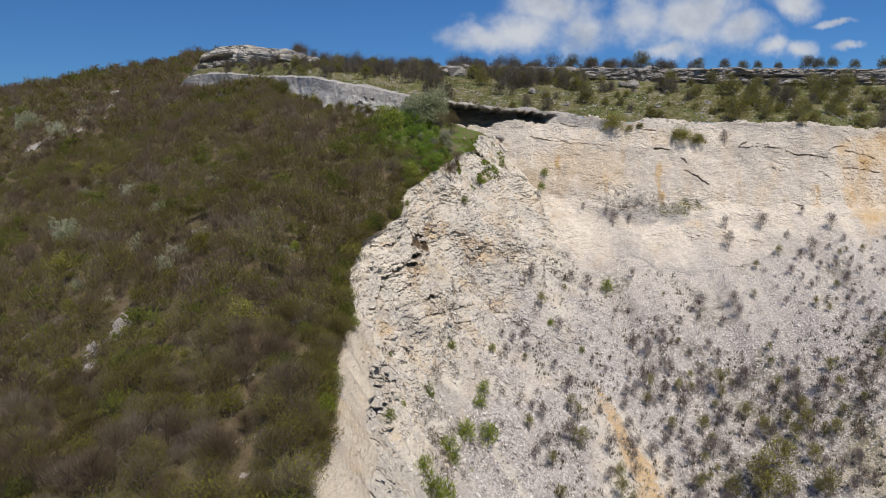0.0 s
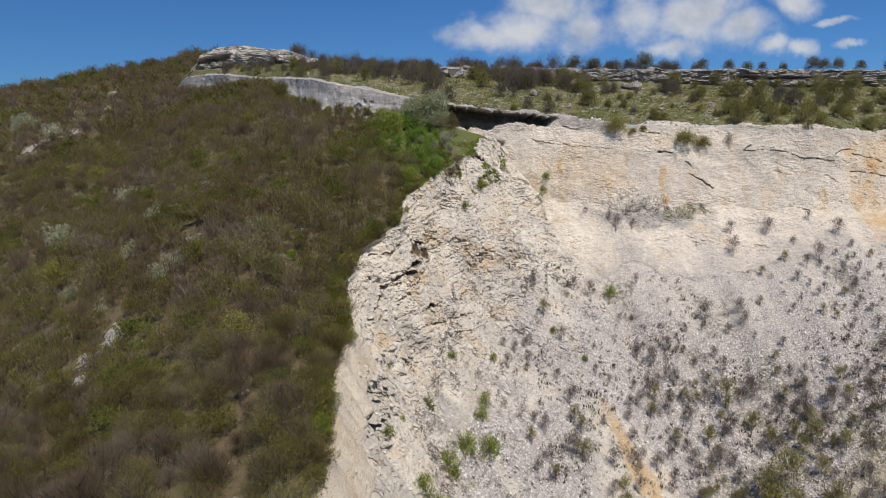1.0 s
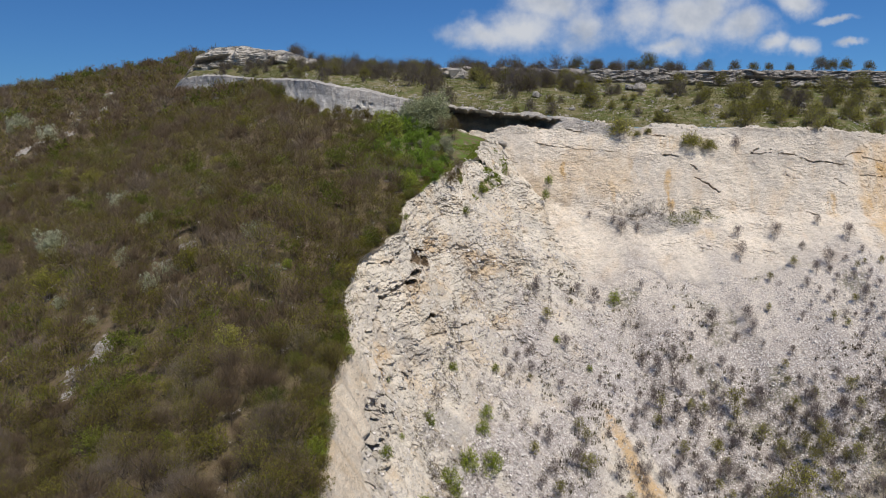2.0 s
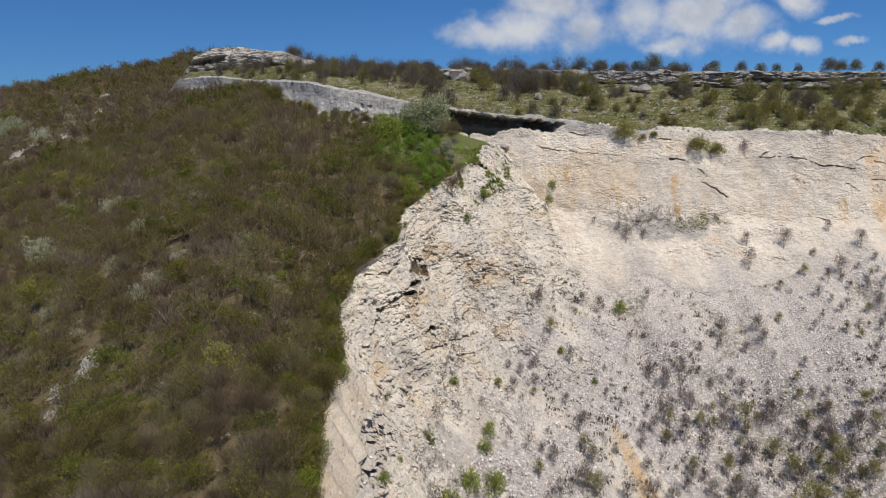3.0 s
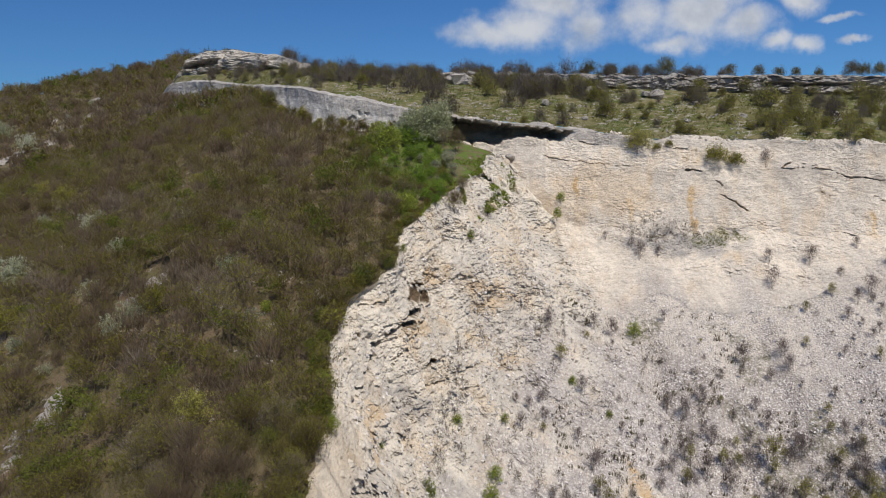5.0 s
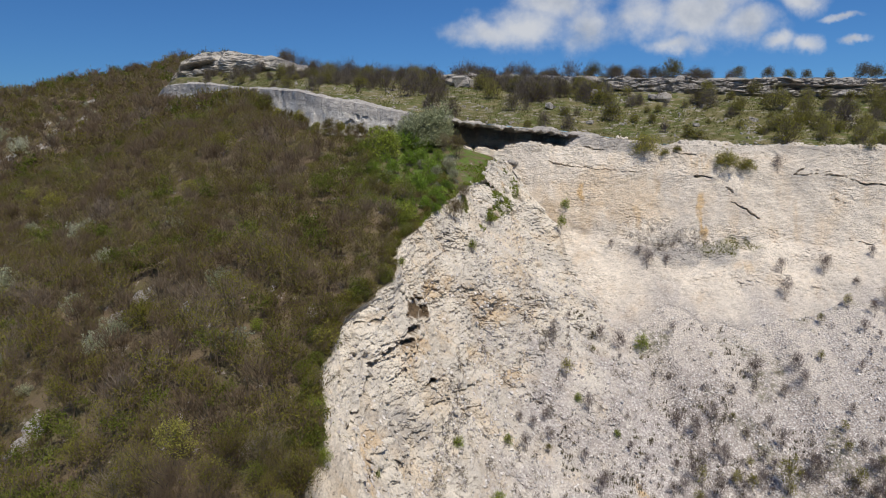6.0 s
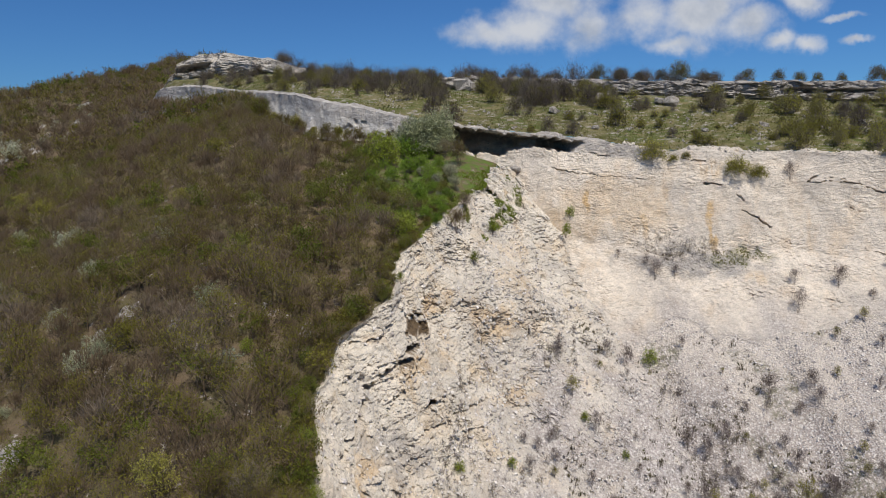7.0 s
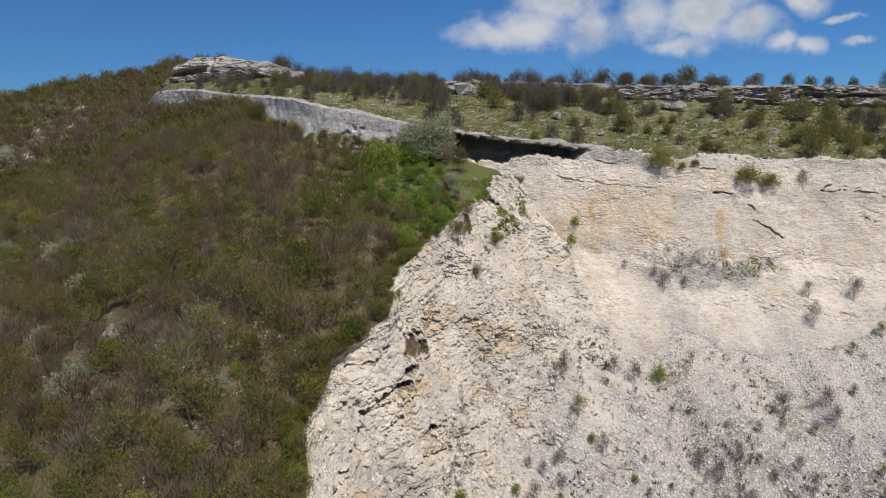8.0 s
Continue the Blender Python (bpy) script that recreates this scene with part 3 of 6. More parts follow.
base_y, base_z = band_y - 0.35 * band_h, band_z - band_h
meadow_grid = spread([(lip_y + 2.6, lip_z - 0.2), (lip_y + 3.6, lip_z + 0.75), (lip_y * 0.5 + base_y * 0.5, lip_z * 0.5 + base_z * 0.5 + 0.4), (base_y, base_z)], (6, 34, 34))[:, ::2].copy()
mp = meadow_grid.reshape(-1, 3)
mw = np.repeat(step(0, 5, np.arange(len(meadow_grid))) * step(len(meadow_grid) - 1, len(meadow_grid) - 6, np.arange(len(meadow_grid))), meadow_grid.shape[1])
mp[:, 2] += mw * (-0.15 + 0.55 * fbm(mp / 7, 4, 101) + 0.3 * np.abs(fbm(mp / 1.8, 3, 103)))
meadow = tagged(sheet("meadow", meadow_grid, MEADOW, True), "sloping dry meadow with grass and stony patches", "meadow", kind="structure")

band_grid = spread([(base_y, base_z), (band_y - 0.3, band_z - 0.3), (band_y + 1.5, band_z + 0.1), (band_y + 9, band_z + 0.6), (band_y + 160, band_z - 4)], (56, 6, 8, 6))[:, ::2].copy()
bp = band_grid.reshape(-1, 3)
n_b, c_b = np.arange(len(band_grid)), band_grid.shape[1]
bw = np.repeat(step(0, 4, n_b) * step(66, 59, n_b), c_b)
warp = bp + 0.4 * np.stack([fbm(bp / 2, 3, 111), fbm(bp / 2, 3, 112), 0.6 * fbm(bp / 2, 3, 113)], 1)
warp[:, 2] -= 0.02 * warp[:, 0]
b_big, b_gap = facets(warp, (6.5, 9, 1.7), 7)
b_mid, _ = facets(warp, (1.7, 6, 0.6), 8)
b_small, _ = facets(warp, (0.75, 3, 0.32), 14)
dome = step(-42, -50, bp[:, 0])
ledge = (0.8 - 0.4 * dome) * b_big + 0.55 * b_mid + 0.4 * b_small - 0.8 * step(0.25, 0.5, fbm(bp * np.array([0.45, 0.2, 0.08]), 3, 114)) + 0.25 * fbm(bp / np.array([1.6, 3, 0.8]), 3, 116) + (1.2 + 0.9 * dome) * fbm(bp / 9, 3, 115) - (0.8 - 0.5 * dome) * step(0.06, 0.02, b_gap)
# the dark slot under the cap of the band
ledge -= 2.6 * step(86, 91, bp[:, 0]) * step(116, 110, bp[:, 0]) * step(0.75, 0.45, np.abs(bp[:, 2] - np.interp(bp[:, 0], COLS, band_z) + 2.4 + 0.5 * line_noise(bp[:, 0], 4, 120)) + 0.3 * line_noise(bp[:, 0], 1.7, 121))
# the dark overhang at the end of the dome, and the rounding of its top
shelf = 100.6 + 0.035 * (bp[:, 0] + 100) + 0.5 * line_noise(bp[:, 0], 4, 118)
ledge -= 6.0 * step(-103, -101, bp[:, 0]) * step(-80, -86, bp[:, 0]) * step(1.35, 1.0, np.abs(bp[:, 2] - shelf) + 0.4 * line_noise(bp[:, 0], 2.2, 119))
ledge -= 2.0 * step(-103, -100, bp[:, 0]) * step(-94, -97, bp[:, 0]) * step(0.9, 0.5, np.abs(bp[:, 2] - 97.9 + 0.25 * (bp[:, 0] + 98)))
ledge -= dome * 2.2 * step(-3.0, 0.0, bp[:, 2] - np.interp(bp[:, 0], COLS, band_z))
bp[:, 1] -= bw * ledge * np.repeat(np.clip(band_h[::2] / 4, 0.2, 1.3)[None, :], len(band_grid), 0).ravel()
bp[:, 2] += np.repeat(step(52, 59, n_b), c_b) * (0.5 * fbm(bp / 5, 3, 117) + 0.6 * blocks(warp, (4, 3, 9), 15) - 0.3)
cut = int(np.searchsorted(COLS[::2], -44))
for name, piece, mat, label in (("upper_rock_band", band_grid[:, cut:], GREY, "weathered grey layered rock band along the hilltop"), ("summit_rock", band_grid[:, :cut + 1], SUMMIT, "pale weathered rock dome on the summit")):
    ob = tagged(sheet(name, piece, mat), label, "rock outcrop", kind="structure")
    layer(ob, "green", np.repeat(step(63, 68, n_b), piece.shape[1]))
    layer(ob, "grit", np.full(piece.shape[0] * piece.shape[1], 0.25))

# ---- broken flank of the spur ----
FY = np.concatenate([np.arange(20, 62, 1.2), np.arange(62, 78, 0.22), np.arange(78, 165, 0.17), np.arange(165, 206, 0.25)])
fx, fz = edge_x(FY), along(EDGE_Z, FY, 3)
steep = along(((20, 40), (95, 56), (110, 61), (118, 60), (130, 68), (148, 62), (165, 48), (206, 48)), FY, 4)
n_f = np.concatenate([[-1.2], np.linspace(0, 26, 165), np.linspace(26.25, 44, 70), np.linspace(44.5, 74, 45)])
lean = np.radians(steep)
cot = (1 / np.tan(lean))[None, :] * (1 - step(17, 34, n_f))[:, None] + 1.36 * step(17, 34, n_f)[:, None]
run = np.cumsum(cot * np.diff(n_f, prepend=-1.2)[:, None], 0)
run[0] -= 2.5
veer = np.cumsum(np.diff(run, axis=0, prepend=run[:1]) * step(15, 36, n_f)[:, None], 0)
flank_grid = np.stack([fx[None, :] + run * 0.94 - veer * 0.2, FY[None, :] - run * 0.3 - veer * 0.38, fz[None, :] - np.where(n_f < 0, 1.0, n_f)[:, None] + 0 * run], 2)
fp = flank_grid.reshape(-1, 3)
wob = fp + 0.25 * np.stack([fbm(fp / 2.0, 3, 121), fbm(fp / 2.0, 3, 122), fbm(fp / 2.0, 3, 123)], 1)
# beds sink towards the valley: along the face, out of it, and up through the beds
tilt_bed = np.stack([wob @ np.array([0.42, 0.90, 0.0]), wob @ np.array([0.90, -0.42, 0.0]), wob[:, 2] - 0.21 * (wob[:, 1] - 120)], 1)
f_big, f_big_gap = facets(tilt_bed, (3.6, 7, 1.35), 9, 1.3)
f_mid, f_mid_gap = facets(tilt_bed, (1.5, 5, 0.55), 10, 1.5)
f_small, _ = facets(tilt_bed, (0.62, 3, 0.28), 12, 1.6)
broken = 0.40 + 0.60 * step(-0.35, 0.5, fbm(fp / np.array([7, 7, 5]), 3, 133))
rock = 1.5 * fbm(fp / 9, 3, 131) + 0.30 * fbm(tilt_bed / np.array([4.0, 6.0, 0.9]), 3, 132) + broken * (0.30 * f_big + 0.34 * f_mid + 0.30 * f_small) + 0.10 * fbm(fp / 0.6, 3, 135)
rock -= 0.8 * step(0.55, 0.9, broken) * step(0.05, 0.015, f_big_gap) * step(-0.1, 0.2, fbm(fp / 3.5, 2, 136))
rock -= 0.35 * step(0.05, 0.02, f_mid_gap) * step(0.1, 0.4, fbm(fp / 3, 2, 138))
# the rugged rib between the sandy strip and the scree
drop = np.repeat(n_f, len(FY))
rib = step(106, 100, fp[:, 1]) * step(4.6, 6.0, drop + 1.2 * fbm(fp / 3, 2, 149)) * step(12.5, 9.0, drop + 1.5 * fbm(fp / 4, 2, 150))
rock += rib * (0.55 * f_big + 0.45 * f_mid - 1.3 * step(0.09, 0.03, f_big_gap))
# long cracks and ledges: y and z along each, half width, depth
for line, half, deep in ((((130.7, 43.1), (123.6, 41.4), (117.5, 38.2), (112.7, 36.7), (109, 36.0), (102, 34.4)), 0.34, 2.0), (((124, 32.6), (130.4, 31.9), (141.6, 31.2)), 0.24, 1.2), (((140, 34.2), (147.2, 35.6)), 0.2, 1.0),
                         (((126, 39.4), (121, 37.0), (116, 35.2)), 0.2, 1.0), (((133, 41.6), (127, 39.6)), 0.22, 1.1), (((131, 29.6), (139, 28.6)), 0.2, 0.9), (((118, 41.8), (112, 40.2)), 0.2, 1.0), (((128, 46.6), (122, 45.0)), 0.2, 0.9)):
    nearest_line = np.full(len(fp), 99.0)
    for (y0, z0), (y1, z1) in zip(line, line[1:]):
        t = np.clip(((fp[:, 1] - y0) * (y1 - y0) + (fp[:, 2] - z0) * (z1 - z0)) / ((y1 - y0) ** 2 + (z1 - z0) ** 2), 0, 1)
        nearest_line = np.minimum(nearest_line, np.hypot(0.5 * (fp[:, 1] - y0 - t * (y1 - y0)), fp[:, 2] - z0 - t * (z1 - z0) + 0.35 * fbm(fp / 1.1, 3, 139)))
    width_here = half * (0.25 + 1.1 * np.abs(smooth_noise(fp / 1.6, 140)))
    rock -= deep * step(width_here * 1.25, width_here * 0.7, nearest_line)
# recesses in the face; the dark brown mask reaches slightly past each
hollow, hollow_brown = np.zeros(len(fp)), np.zeros(len(fp))
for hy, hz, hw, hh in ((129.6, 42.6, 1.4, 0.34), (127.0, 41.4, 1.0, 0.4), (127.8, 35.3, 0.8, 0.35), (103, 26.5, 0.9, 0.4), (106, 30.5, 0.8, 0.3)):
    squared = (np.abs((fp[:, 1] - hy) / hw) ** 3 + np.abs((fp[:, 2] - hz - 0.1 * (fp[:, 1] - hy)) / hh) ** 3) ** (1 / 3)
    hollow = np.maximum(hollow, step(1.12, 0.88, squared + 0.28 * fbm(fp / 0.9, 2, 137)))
    hollow_brown = np.maximum(hollow_brown, step(1.45, 1.2, squared + 0.28 * fbm(fp / 0.9, 2, 137)))
rock -= 2.0 * hollow
hold = np.repeat((0.45 + 0.55 * step(0, 4, np.arange(len(n_f)))) * (1 - 0.6 * step(28, 45, n_f)), len(FY)) * np.maximum(0.3 + 0.7 * step(90, 106, fp[:, 1]), 0.95 * step(4.4, 5.8, drop + 1.2 * fbm(fp / 3, 2, 149)))
sandy = step(104, 96, fp[:, 1]) * step(5.8, 4.6, drop + 1.2 * fbm(fp / 3, 2, 149))
hold *= 1 - 0.85 * sandy
fp[:, 0] += hold * (rock - 1.0) * 0.7
fp[:, 1] -= hold * (rock - 1.0) * 0.85
# the dark niche broken into the face, with a flat back
far = 122.0 / (fp[:, 1] - 14.0)
niche = step(1.50, 1.30, np.abs(fp[:, 0] * far + 4.25 - 0.10 * (fp[:, 2] - 45)) + 0.18 * fbm(fp / 0.7, 2, 134)) * step(1.40, 1.20, np.abs((fp[:, 2] - 67) * far + 67 - 44.75) + 0.22 * fbm(fp / 0.7, 2, 130)) * (fp[:, 1] > 122) * (fp[:, 1] < 140)
fp[:, 1] = np.maximum(fp[:, 1], fp[:, 1] + niche * (139.5 - fp[:, 1]))
# dark brown over the niche and a margin around it
niche_brown = step(1.9, 1.7, np.abs(fp[:, 0] * far + 4.25 - 0.10 * (fp[:, 2] - 45)) + 0.2 * fbm(fp / 0.8, 2, 129)) * step(1.7, 1.5, np.abs((fp[:, 2] - 67) * far + 67 - 44.75) + 0.2 * fbm(fp / 0.8, 2, 126)) * (fp[:, 1] > 124) * (fp[:, 1] < 141)
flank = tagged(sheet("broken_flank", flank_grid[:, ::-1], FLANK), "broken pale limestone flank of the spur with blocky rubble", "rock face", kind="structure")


def flank_layer(name, values):
    layer(flank, name, np.asarray(values).reshape(len(n_f), len(FY))[:, ::-1])


down = np.repeat(n_f, len(FY))
sand_line = step(1.6, 0.5, np.abs(fp[:, 0] - 8.1 - (113 - fp[:, 1]) * 0.73 + 0.5 * fbm(fp / 4, 3, 148))) * step(116, 110, fp[:, 1])
streak = fp[:, 0] - 31.9 - 0.35 * (133.0 - fp[:, 1]) + 1.2 * fbm(fp / 4, 3, 145)
streak_wide = 0.6 + 0.14 * np.maximum(0, 141 - fp[:, 1])
in_streak = step(1.2, 0.5, np.abs(streak) / streak_wide) * step(142, 136, fp[:, 1])
beside = step(1.3, 0.6, np.abs(streak) / (2.6 * streak_wide)) * step(140, 130, fp[:, 1])
gravel_part = (1 - np.maximum(sand_line, 0.85 * beside)) * step(20, 33, down + 8 * fbm(fp / 9, 4, 147) - 4 * step(112, 135, fp[:, 1])) * step(-2, 6, fp[:, 0] + 2.5 * fbm(fp / 5, 3, 146))
flank_layer("gravel", gravel_part)
grey_slab = step(1.2, 0.6, np.hypot((fp[:, 1] - 113) / 5.5, (fp[:, 2] - 21) / 4.2) + 0.4 * fbm(fp / 3, 3, 127))
grey_slab = np.maximum(grey_slab, step(1.2, 0.6, np.hypot((fp[:, 1] - 119) / 5.0, (fp[:, 2] - 31.5) / 3.6) + 0.4 * fbm(fp / 3, 3, 128)))
flank_layer("grit", np.maximum(0.75 * grey_slab, np.maximum(0.5 * rib, 0.45 * step(-0.35, 0.5, fbm(fp / np.array([6, 6, 9]), 4, 143)))) * (1 - sandy) * (1 - np.maximum(in_streak, 0.8 * beside)))
flank_layer("dark_brown", np.maximum(0.9 * hollow_brown * step(-0.9, 0.1, fbm(fp / 1.2, 2, 144)), 0.97 * niche_brown))
warm_spots = np.zeros(len(fp))
for wy, wz, wr in ((153.5, 42, 3.2), (154.5, 39, 3.4), (147, 30.3, 2.4), (112, 33.2, 3.2), (106, 31.5, 3.0), (129, 40.4, 2.6), (146, 46, 3.6)):
    warm_spots = np.maximum(warm_spots, step(1.1, 0.3, np.hypot((fp[:, 1] - wy) / (1.6 * wr), (fp[:, 2] - wz) / (0.6 * wr)) + 0.5 * fbm(fp / 1.6, 3, 142)))
flank_layer("ochre", np.maximum(np.maximum(step(0.25, 0.75, fbm(fp / 5, 3, 141)) * 0.25, 0.6 * warm_spots), np.maximum(0.9 * in_streak, 0.22 * sandy)))

# ---- heap of pocked rubble under the cave ----
ha, hb = np.meshgrid(np.linspace(-1, 1, 70), np.linspace(-1, 1, 90))
hp = np.stack([12.4 + 3.4 * ha.ravel() + 3.0 * hb.ravel(), 190.5 + 7.4 * hb.ravel(), 0 * ha.ravel()], 1)
h_big, _ = facets(hp, (1.7, 1.7, 4), 171, 1.2)
h_mid, h_gap = facets(hp, (0.75, 0.75, 4), 172, 1.4)
swell = 1 - np.hypot(ha, hb).ravel() ** 2 + 0.35 * fbm(hp / 2.4, 3, 173)
hp[:, :2] += 0.35 * np.stack([fbm(hp / 1.2, 2, 175), fbm(hp / 1.2, 2, 176)], 1)
hp[:, 2] = along(EDGE_Z, hp[:, 1], 3) - 0.85 * np.maximum(0, hp[:, 0] - edge_x(hp[:, 1])) - 0.6 + 1.7 * np.clip(swell, -2.2, 0.7) + 0.7 * h_big + 0.4 * h_mid - 0.4 * step(0.12, 0.04, h_gap)
heap_ob = tagged(sheet("rubble_heap", hp.reshape(*ha.shape, 3), FLANK), "heap of pocked pale limestone rubble below the cave", "rubble", kind="structure")
layer(heap_ob, "ochre", 0.55 * step(0.1, 0.6, fbm(hp / 1.8, 3, 174)))

# ---- wooded spur ----
SX = np.concatenate([np.arange(-420, -160, 7.0), np.arange(-160, 24, 1.5)])
SY = np.concatenate([np.arange(-60, 40, 5.0), np.arange(40, 240, 1.5), np.arange(240, 520, 5.0)])
gx, gy = np.meshgrid(SX, SY)
gx = np.minimum(gx, edge_x(gy))
gz = forest_z(gx.ravel(), gy.ravel())
wp = np.stack([gx.ravel(), gy.ravel(), gz], 1)
near_edge = step(0.2, 4, edge_x(wp[:, 1]) - wp[:, 0])
wp[:, 2] += near_edge * (0.8 * fbm(wp / 12, 4, 151) + 0.25 * fbm(wp / 2.5, 3, 153))
spur = tagged(sheet("wooded_spur", wp.reshape(*gx.shape, 3), LITTER, True), "leaf-littered wooded hillside with pale stony gaps", "hillside", kind="structure")
layer(spur, "green", step(34, 12, np.hypot((wp[:, 0] - 2) * 1.2, wp[:, 1] - 188)))

# ---- the valley ----
ground = tagged(link("ground", [(-4000, -4000, -22), (4000, -4000, -22), (4000, 4000, -22), (-4000, 4000, -22)], [(0, 1, 2, 3)], LITTER), "wide valley ground around the hill", "ground", kind="structure")

# ---- plants ----
rng = np.random.default_rng(7)


def tube(points, radii, sides):
    """A tapered branch through the points, as triangles."""
    points = np.asarray(points, float)
    v, f = [], []
    for i, (p, r) in enumerate(zip(points, radii)):
        d = points[min(i + 1, len(points) - 1)] - points[max(i - 1, 0)]
        d /= np.linalg.norm(d) + 1e-9
        a = np.cross(d, (0.31, 0.87, 0.38))
        a /= np.linalg.norm(a) + 1e-9
        b = np.cross(d, a)
        for k in range(sides):
            t = 2 * math.pi * k / sides
            v.append(p + r * (math.cos(t) * a + math.sin(t) * b))
    for i in range(len(points) - 1):
        for k in range(sides):
            a0, a1 = i * sides + k, i * sides + (k + 1) % sides
            f += [(a0, a1, a1 + sides), (a0, a1 + sides, a0 + sides)]
    return np.array(v), np.array(f)


def join(pieces):
    vs, fs, n = [], [], 0
    for v, f in pieces:
        vs.append(v)
        fs.append(f + n)
        n += len(v)
    return np.concatenate(vs), np.concatenate(fs)


def unit(v):
    return v / (np.linalg.norm(v, axis=-1, keepdims=True) + 1e-9)


def plant(seed, tall, wide, limbs, twigs, leaves, leaf=0.16, twig=0.035, stems=1, low=0.25, upright=0.6, girth=0.012):
    """Wood, twigs and leaves of one tree or shrub that stands at the origin."""
    r = np.random.default_rng(seed)
    wood = []
    for s in range(stems):
        turn = r.uniform(0, 2 * math.pi)
        off = 0.0 if stems == 1 else r.uniform(0.1, 0.35) * wide * 0.5
        foot = np.array([0.3 * off * math.cos(turn), 0.3 * off * math.sin(turn), -0.5])
        top = np.array([off * math.cos(turn), off * math.sin(turn), tall * r.uniform(0.62, 0.8)])
        bend = r.normal(0, 0.05 * tall, 3)
        line = [foot + (top - foot) * t + bend * math.sin(math.pi * t) for t in (0, 0.3, 0.65, 1)]
        thick = girth * tall / stems ** 0.4
        wood.append(tube(line, [thick * 1.3, thick, thick * 0.6, thick * 0.2], 5))
        for k in range(limbs):
            t = r.uniform(low, 0.98)
            start = foot + (top - foot) * t + bend * math.sin(math.pi * t)
            a = turn + 2.4 * k + r.normal(0, 0.3)
            reach = 0.5 * wide * r.uniform(0.55, 1.0) * (1.15 - 0.75 * max(t - 0.35, 0))
            end = start + np.array([math.cos(a) * reach, math.sin(a) * reach, r.uniform(0.25, 0.75) * reach * upright * 1.6])
            end[2] = min(end[2], tall * r.uniform(0.85, 1.0))
            mid = (start + end) / 2 + np.array([0, 0, -0.08 * reach]) + r.normal(0, 0.06 * reach, 3)
            wood.append(tube([start, mid, end], [thick * 0.5, thick * 0.32, thick * 0.1], 3))
    # the crown: twigs that end on and inside a lumpy dome
    way = unit(r.normal(0, 1, (twigs, 3)) + np.array([0, 0, 0.35 if low >= 0.06 else 0.05]))
    lumps = unit(r.normal(0, 1, (14, 3)))
    swell = 0.66 + 0.5 * np.max(np.clip(way @ lumps.T, 0, 1) ** 9 * r.uniform(0.2, 1.0, 14), 1) + r.normal(0, 0.05, twigs)
    deep = r.uniform(0, 1, twigs) ** 0.45
    if low < 0.06:      # a bush: its skirt reaches the ground
        under = way[:, 2] < 0
        way[under, :2] /= np.sqrt(1.0001 - way[under, 2:3] ** 2)
    middle = np.array([0, 0, tall * (0.5 + 0.5 * low)])
    end = middle + way * (swell * deep)[:, None] * np.array([0.5 * wide, 0.5 * wide, tall * (0.5 - 0.42 * low)])
    if low < 0.06:
        end[:, 2] = tall * (np.clip(end[:, 2], 0, None) / tall) ** 1.25
    end[:, 2] = np.maximum(end[:, 2], 0.08 * tall * r.uniform(0, 1, twigs))
    d = unit(0.8 * way + r.normal(0, 0.38, (twigs, 3)) + np.array([0, 0, upright]))
    length = r.uniform(0.10, 0.24, twigs)[:, None] * (0.5 * wide + 0.25 * tall)
    a = end - d * length
    side = unit(np.cross(d, r.normal(0, 1, (twigs, 3)))) * twig
    tv = np.stack([a - side, a + side, end], 1).reshape(-1, 3)
    tf = np.arange(len(tv)).reshape(-1, 3)
    lv, lf = np.zeros((0, 3)), np.zeros((0, 3), int)
    if leaves:
        j = r.integers(0, twigs, leaves)
        c = a[j] + d[j] * length[j] * r.uniform(0.35, 1.1, leaves)[:, None] + r.normal(0, 0.02 * wide, (leaves, 3))
        n1 = unit(r.normal(0, 1, (leaves, 3)))
        n2 = unit(np.cross(n1, r.normal(0, 1, (leaves, 3))))
        s = leaf * r.uniform(0.6, 1.3, leaves)[:, None]
        lv = np.stack([c - n1 * s * 0.75, c + n1 * s * 0.5 - n2 * s * 0.5, c + n1 * s * 0.5 + n2 * s * 0.5], 1).reshape(-1, 3)
        lf = np.arange(len(lv)).reshape(-1, 3)
    return join(wood), (tv, tf), (lv, lf)


def grown(name, shape, twig_mat, leaf_mat, label, category, group, at, wood_name="trunk", bark=None):
    """One plant as a thing: its wood, its twigs and, if it has any, its leaves."""
    wood, twigs, leaves = shape
    root = tagged(new(name), label, category, group)
    root.location = at
    link(wood_name, *wood, bark or BARK, root)
    link("crown", *twigs, twig_mat, root)
    if len(leaves[0]):
        link("foliage", *leaves, leaf_mat, root)
    return root


def set_out(proto, places, size=(0.8, 1.2), seed=3):
    """The prototype at the first place, and copies at the others; places: x, y, z and perhaps a size."""
    r = np.random.default_rng(seed)
    for k, p in enumerate(places):
        s = p[3] if len(p) > 3 else r.uniform(*size)
        m = Matrix.LocRotScale(Vector(p[:3]), Euler((r.normal(0, 0.04), r.normal(0, 0.04), r.uniform(0, 6.28))), None)
        ob = proto if k == 0 else copy_thing(proto, m)
        ob.matrix_basis = m @ Matrix.Diagonal((s * r.uniform(0.9, 1.1), s * r.uniform(0.9, 1.1), s, 1))


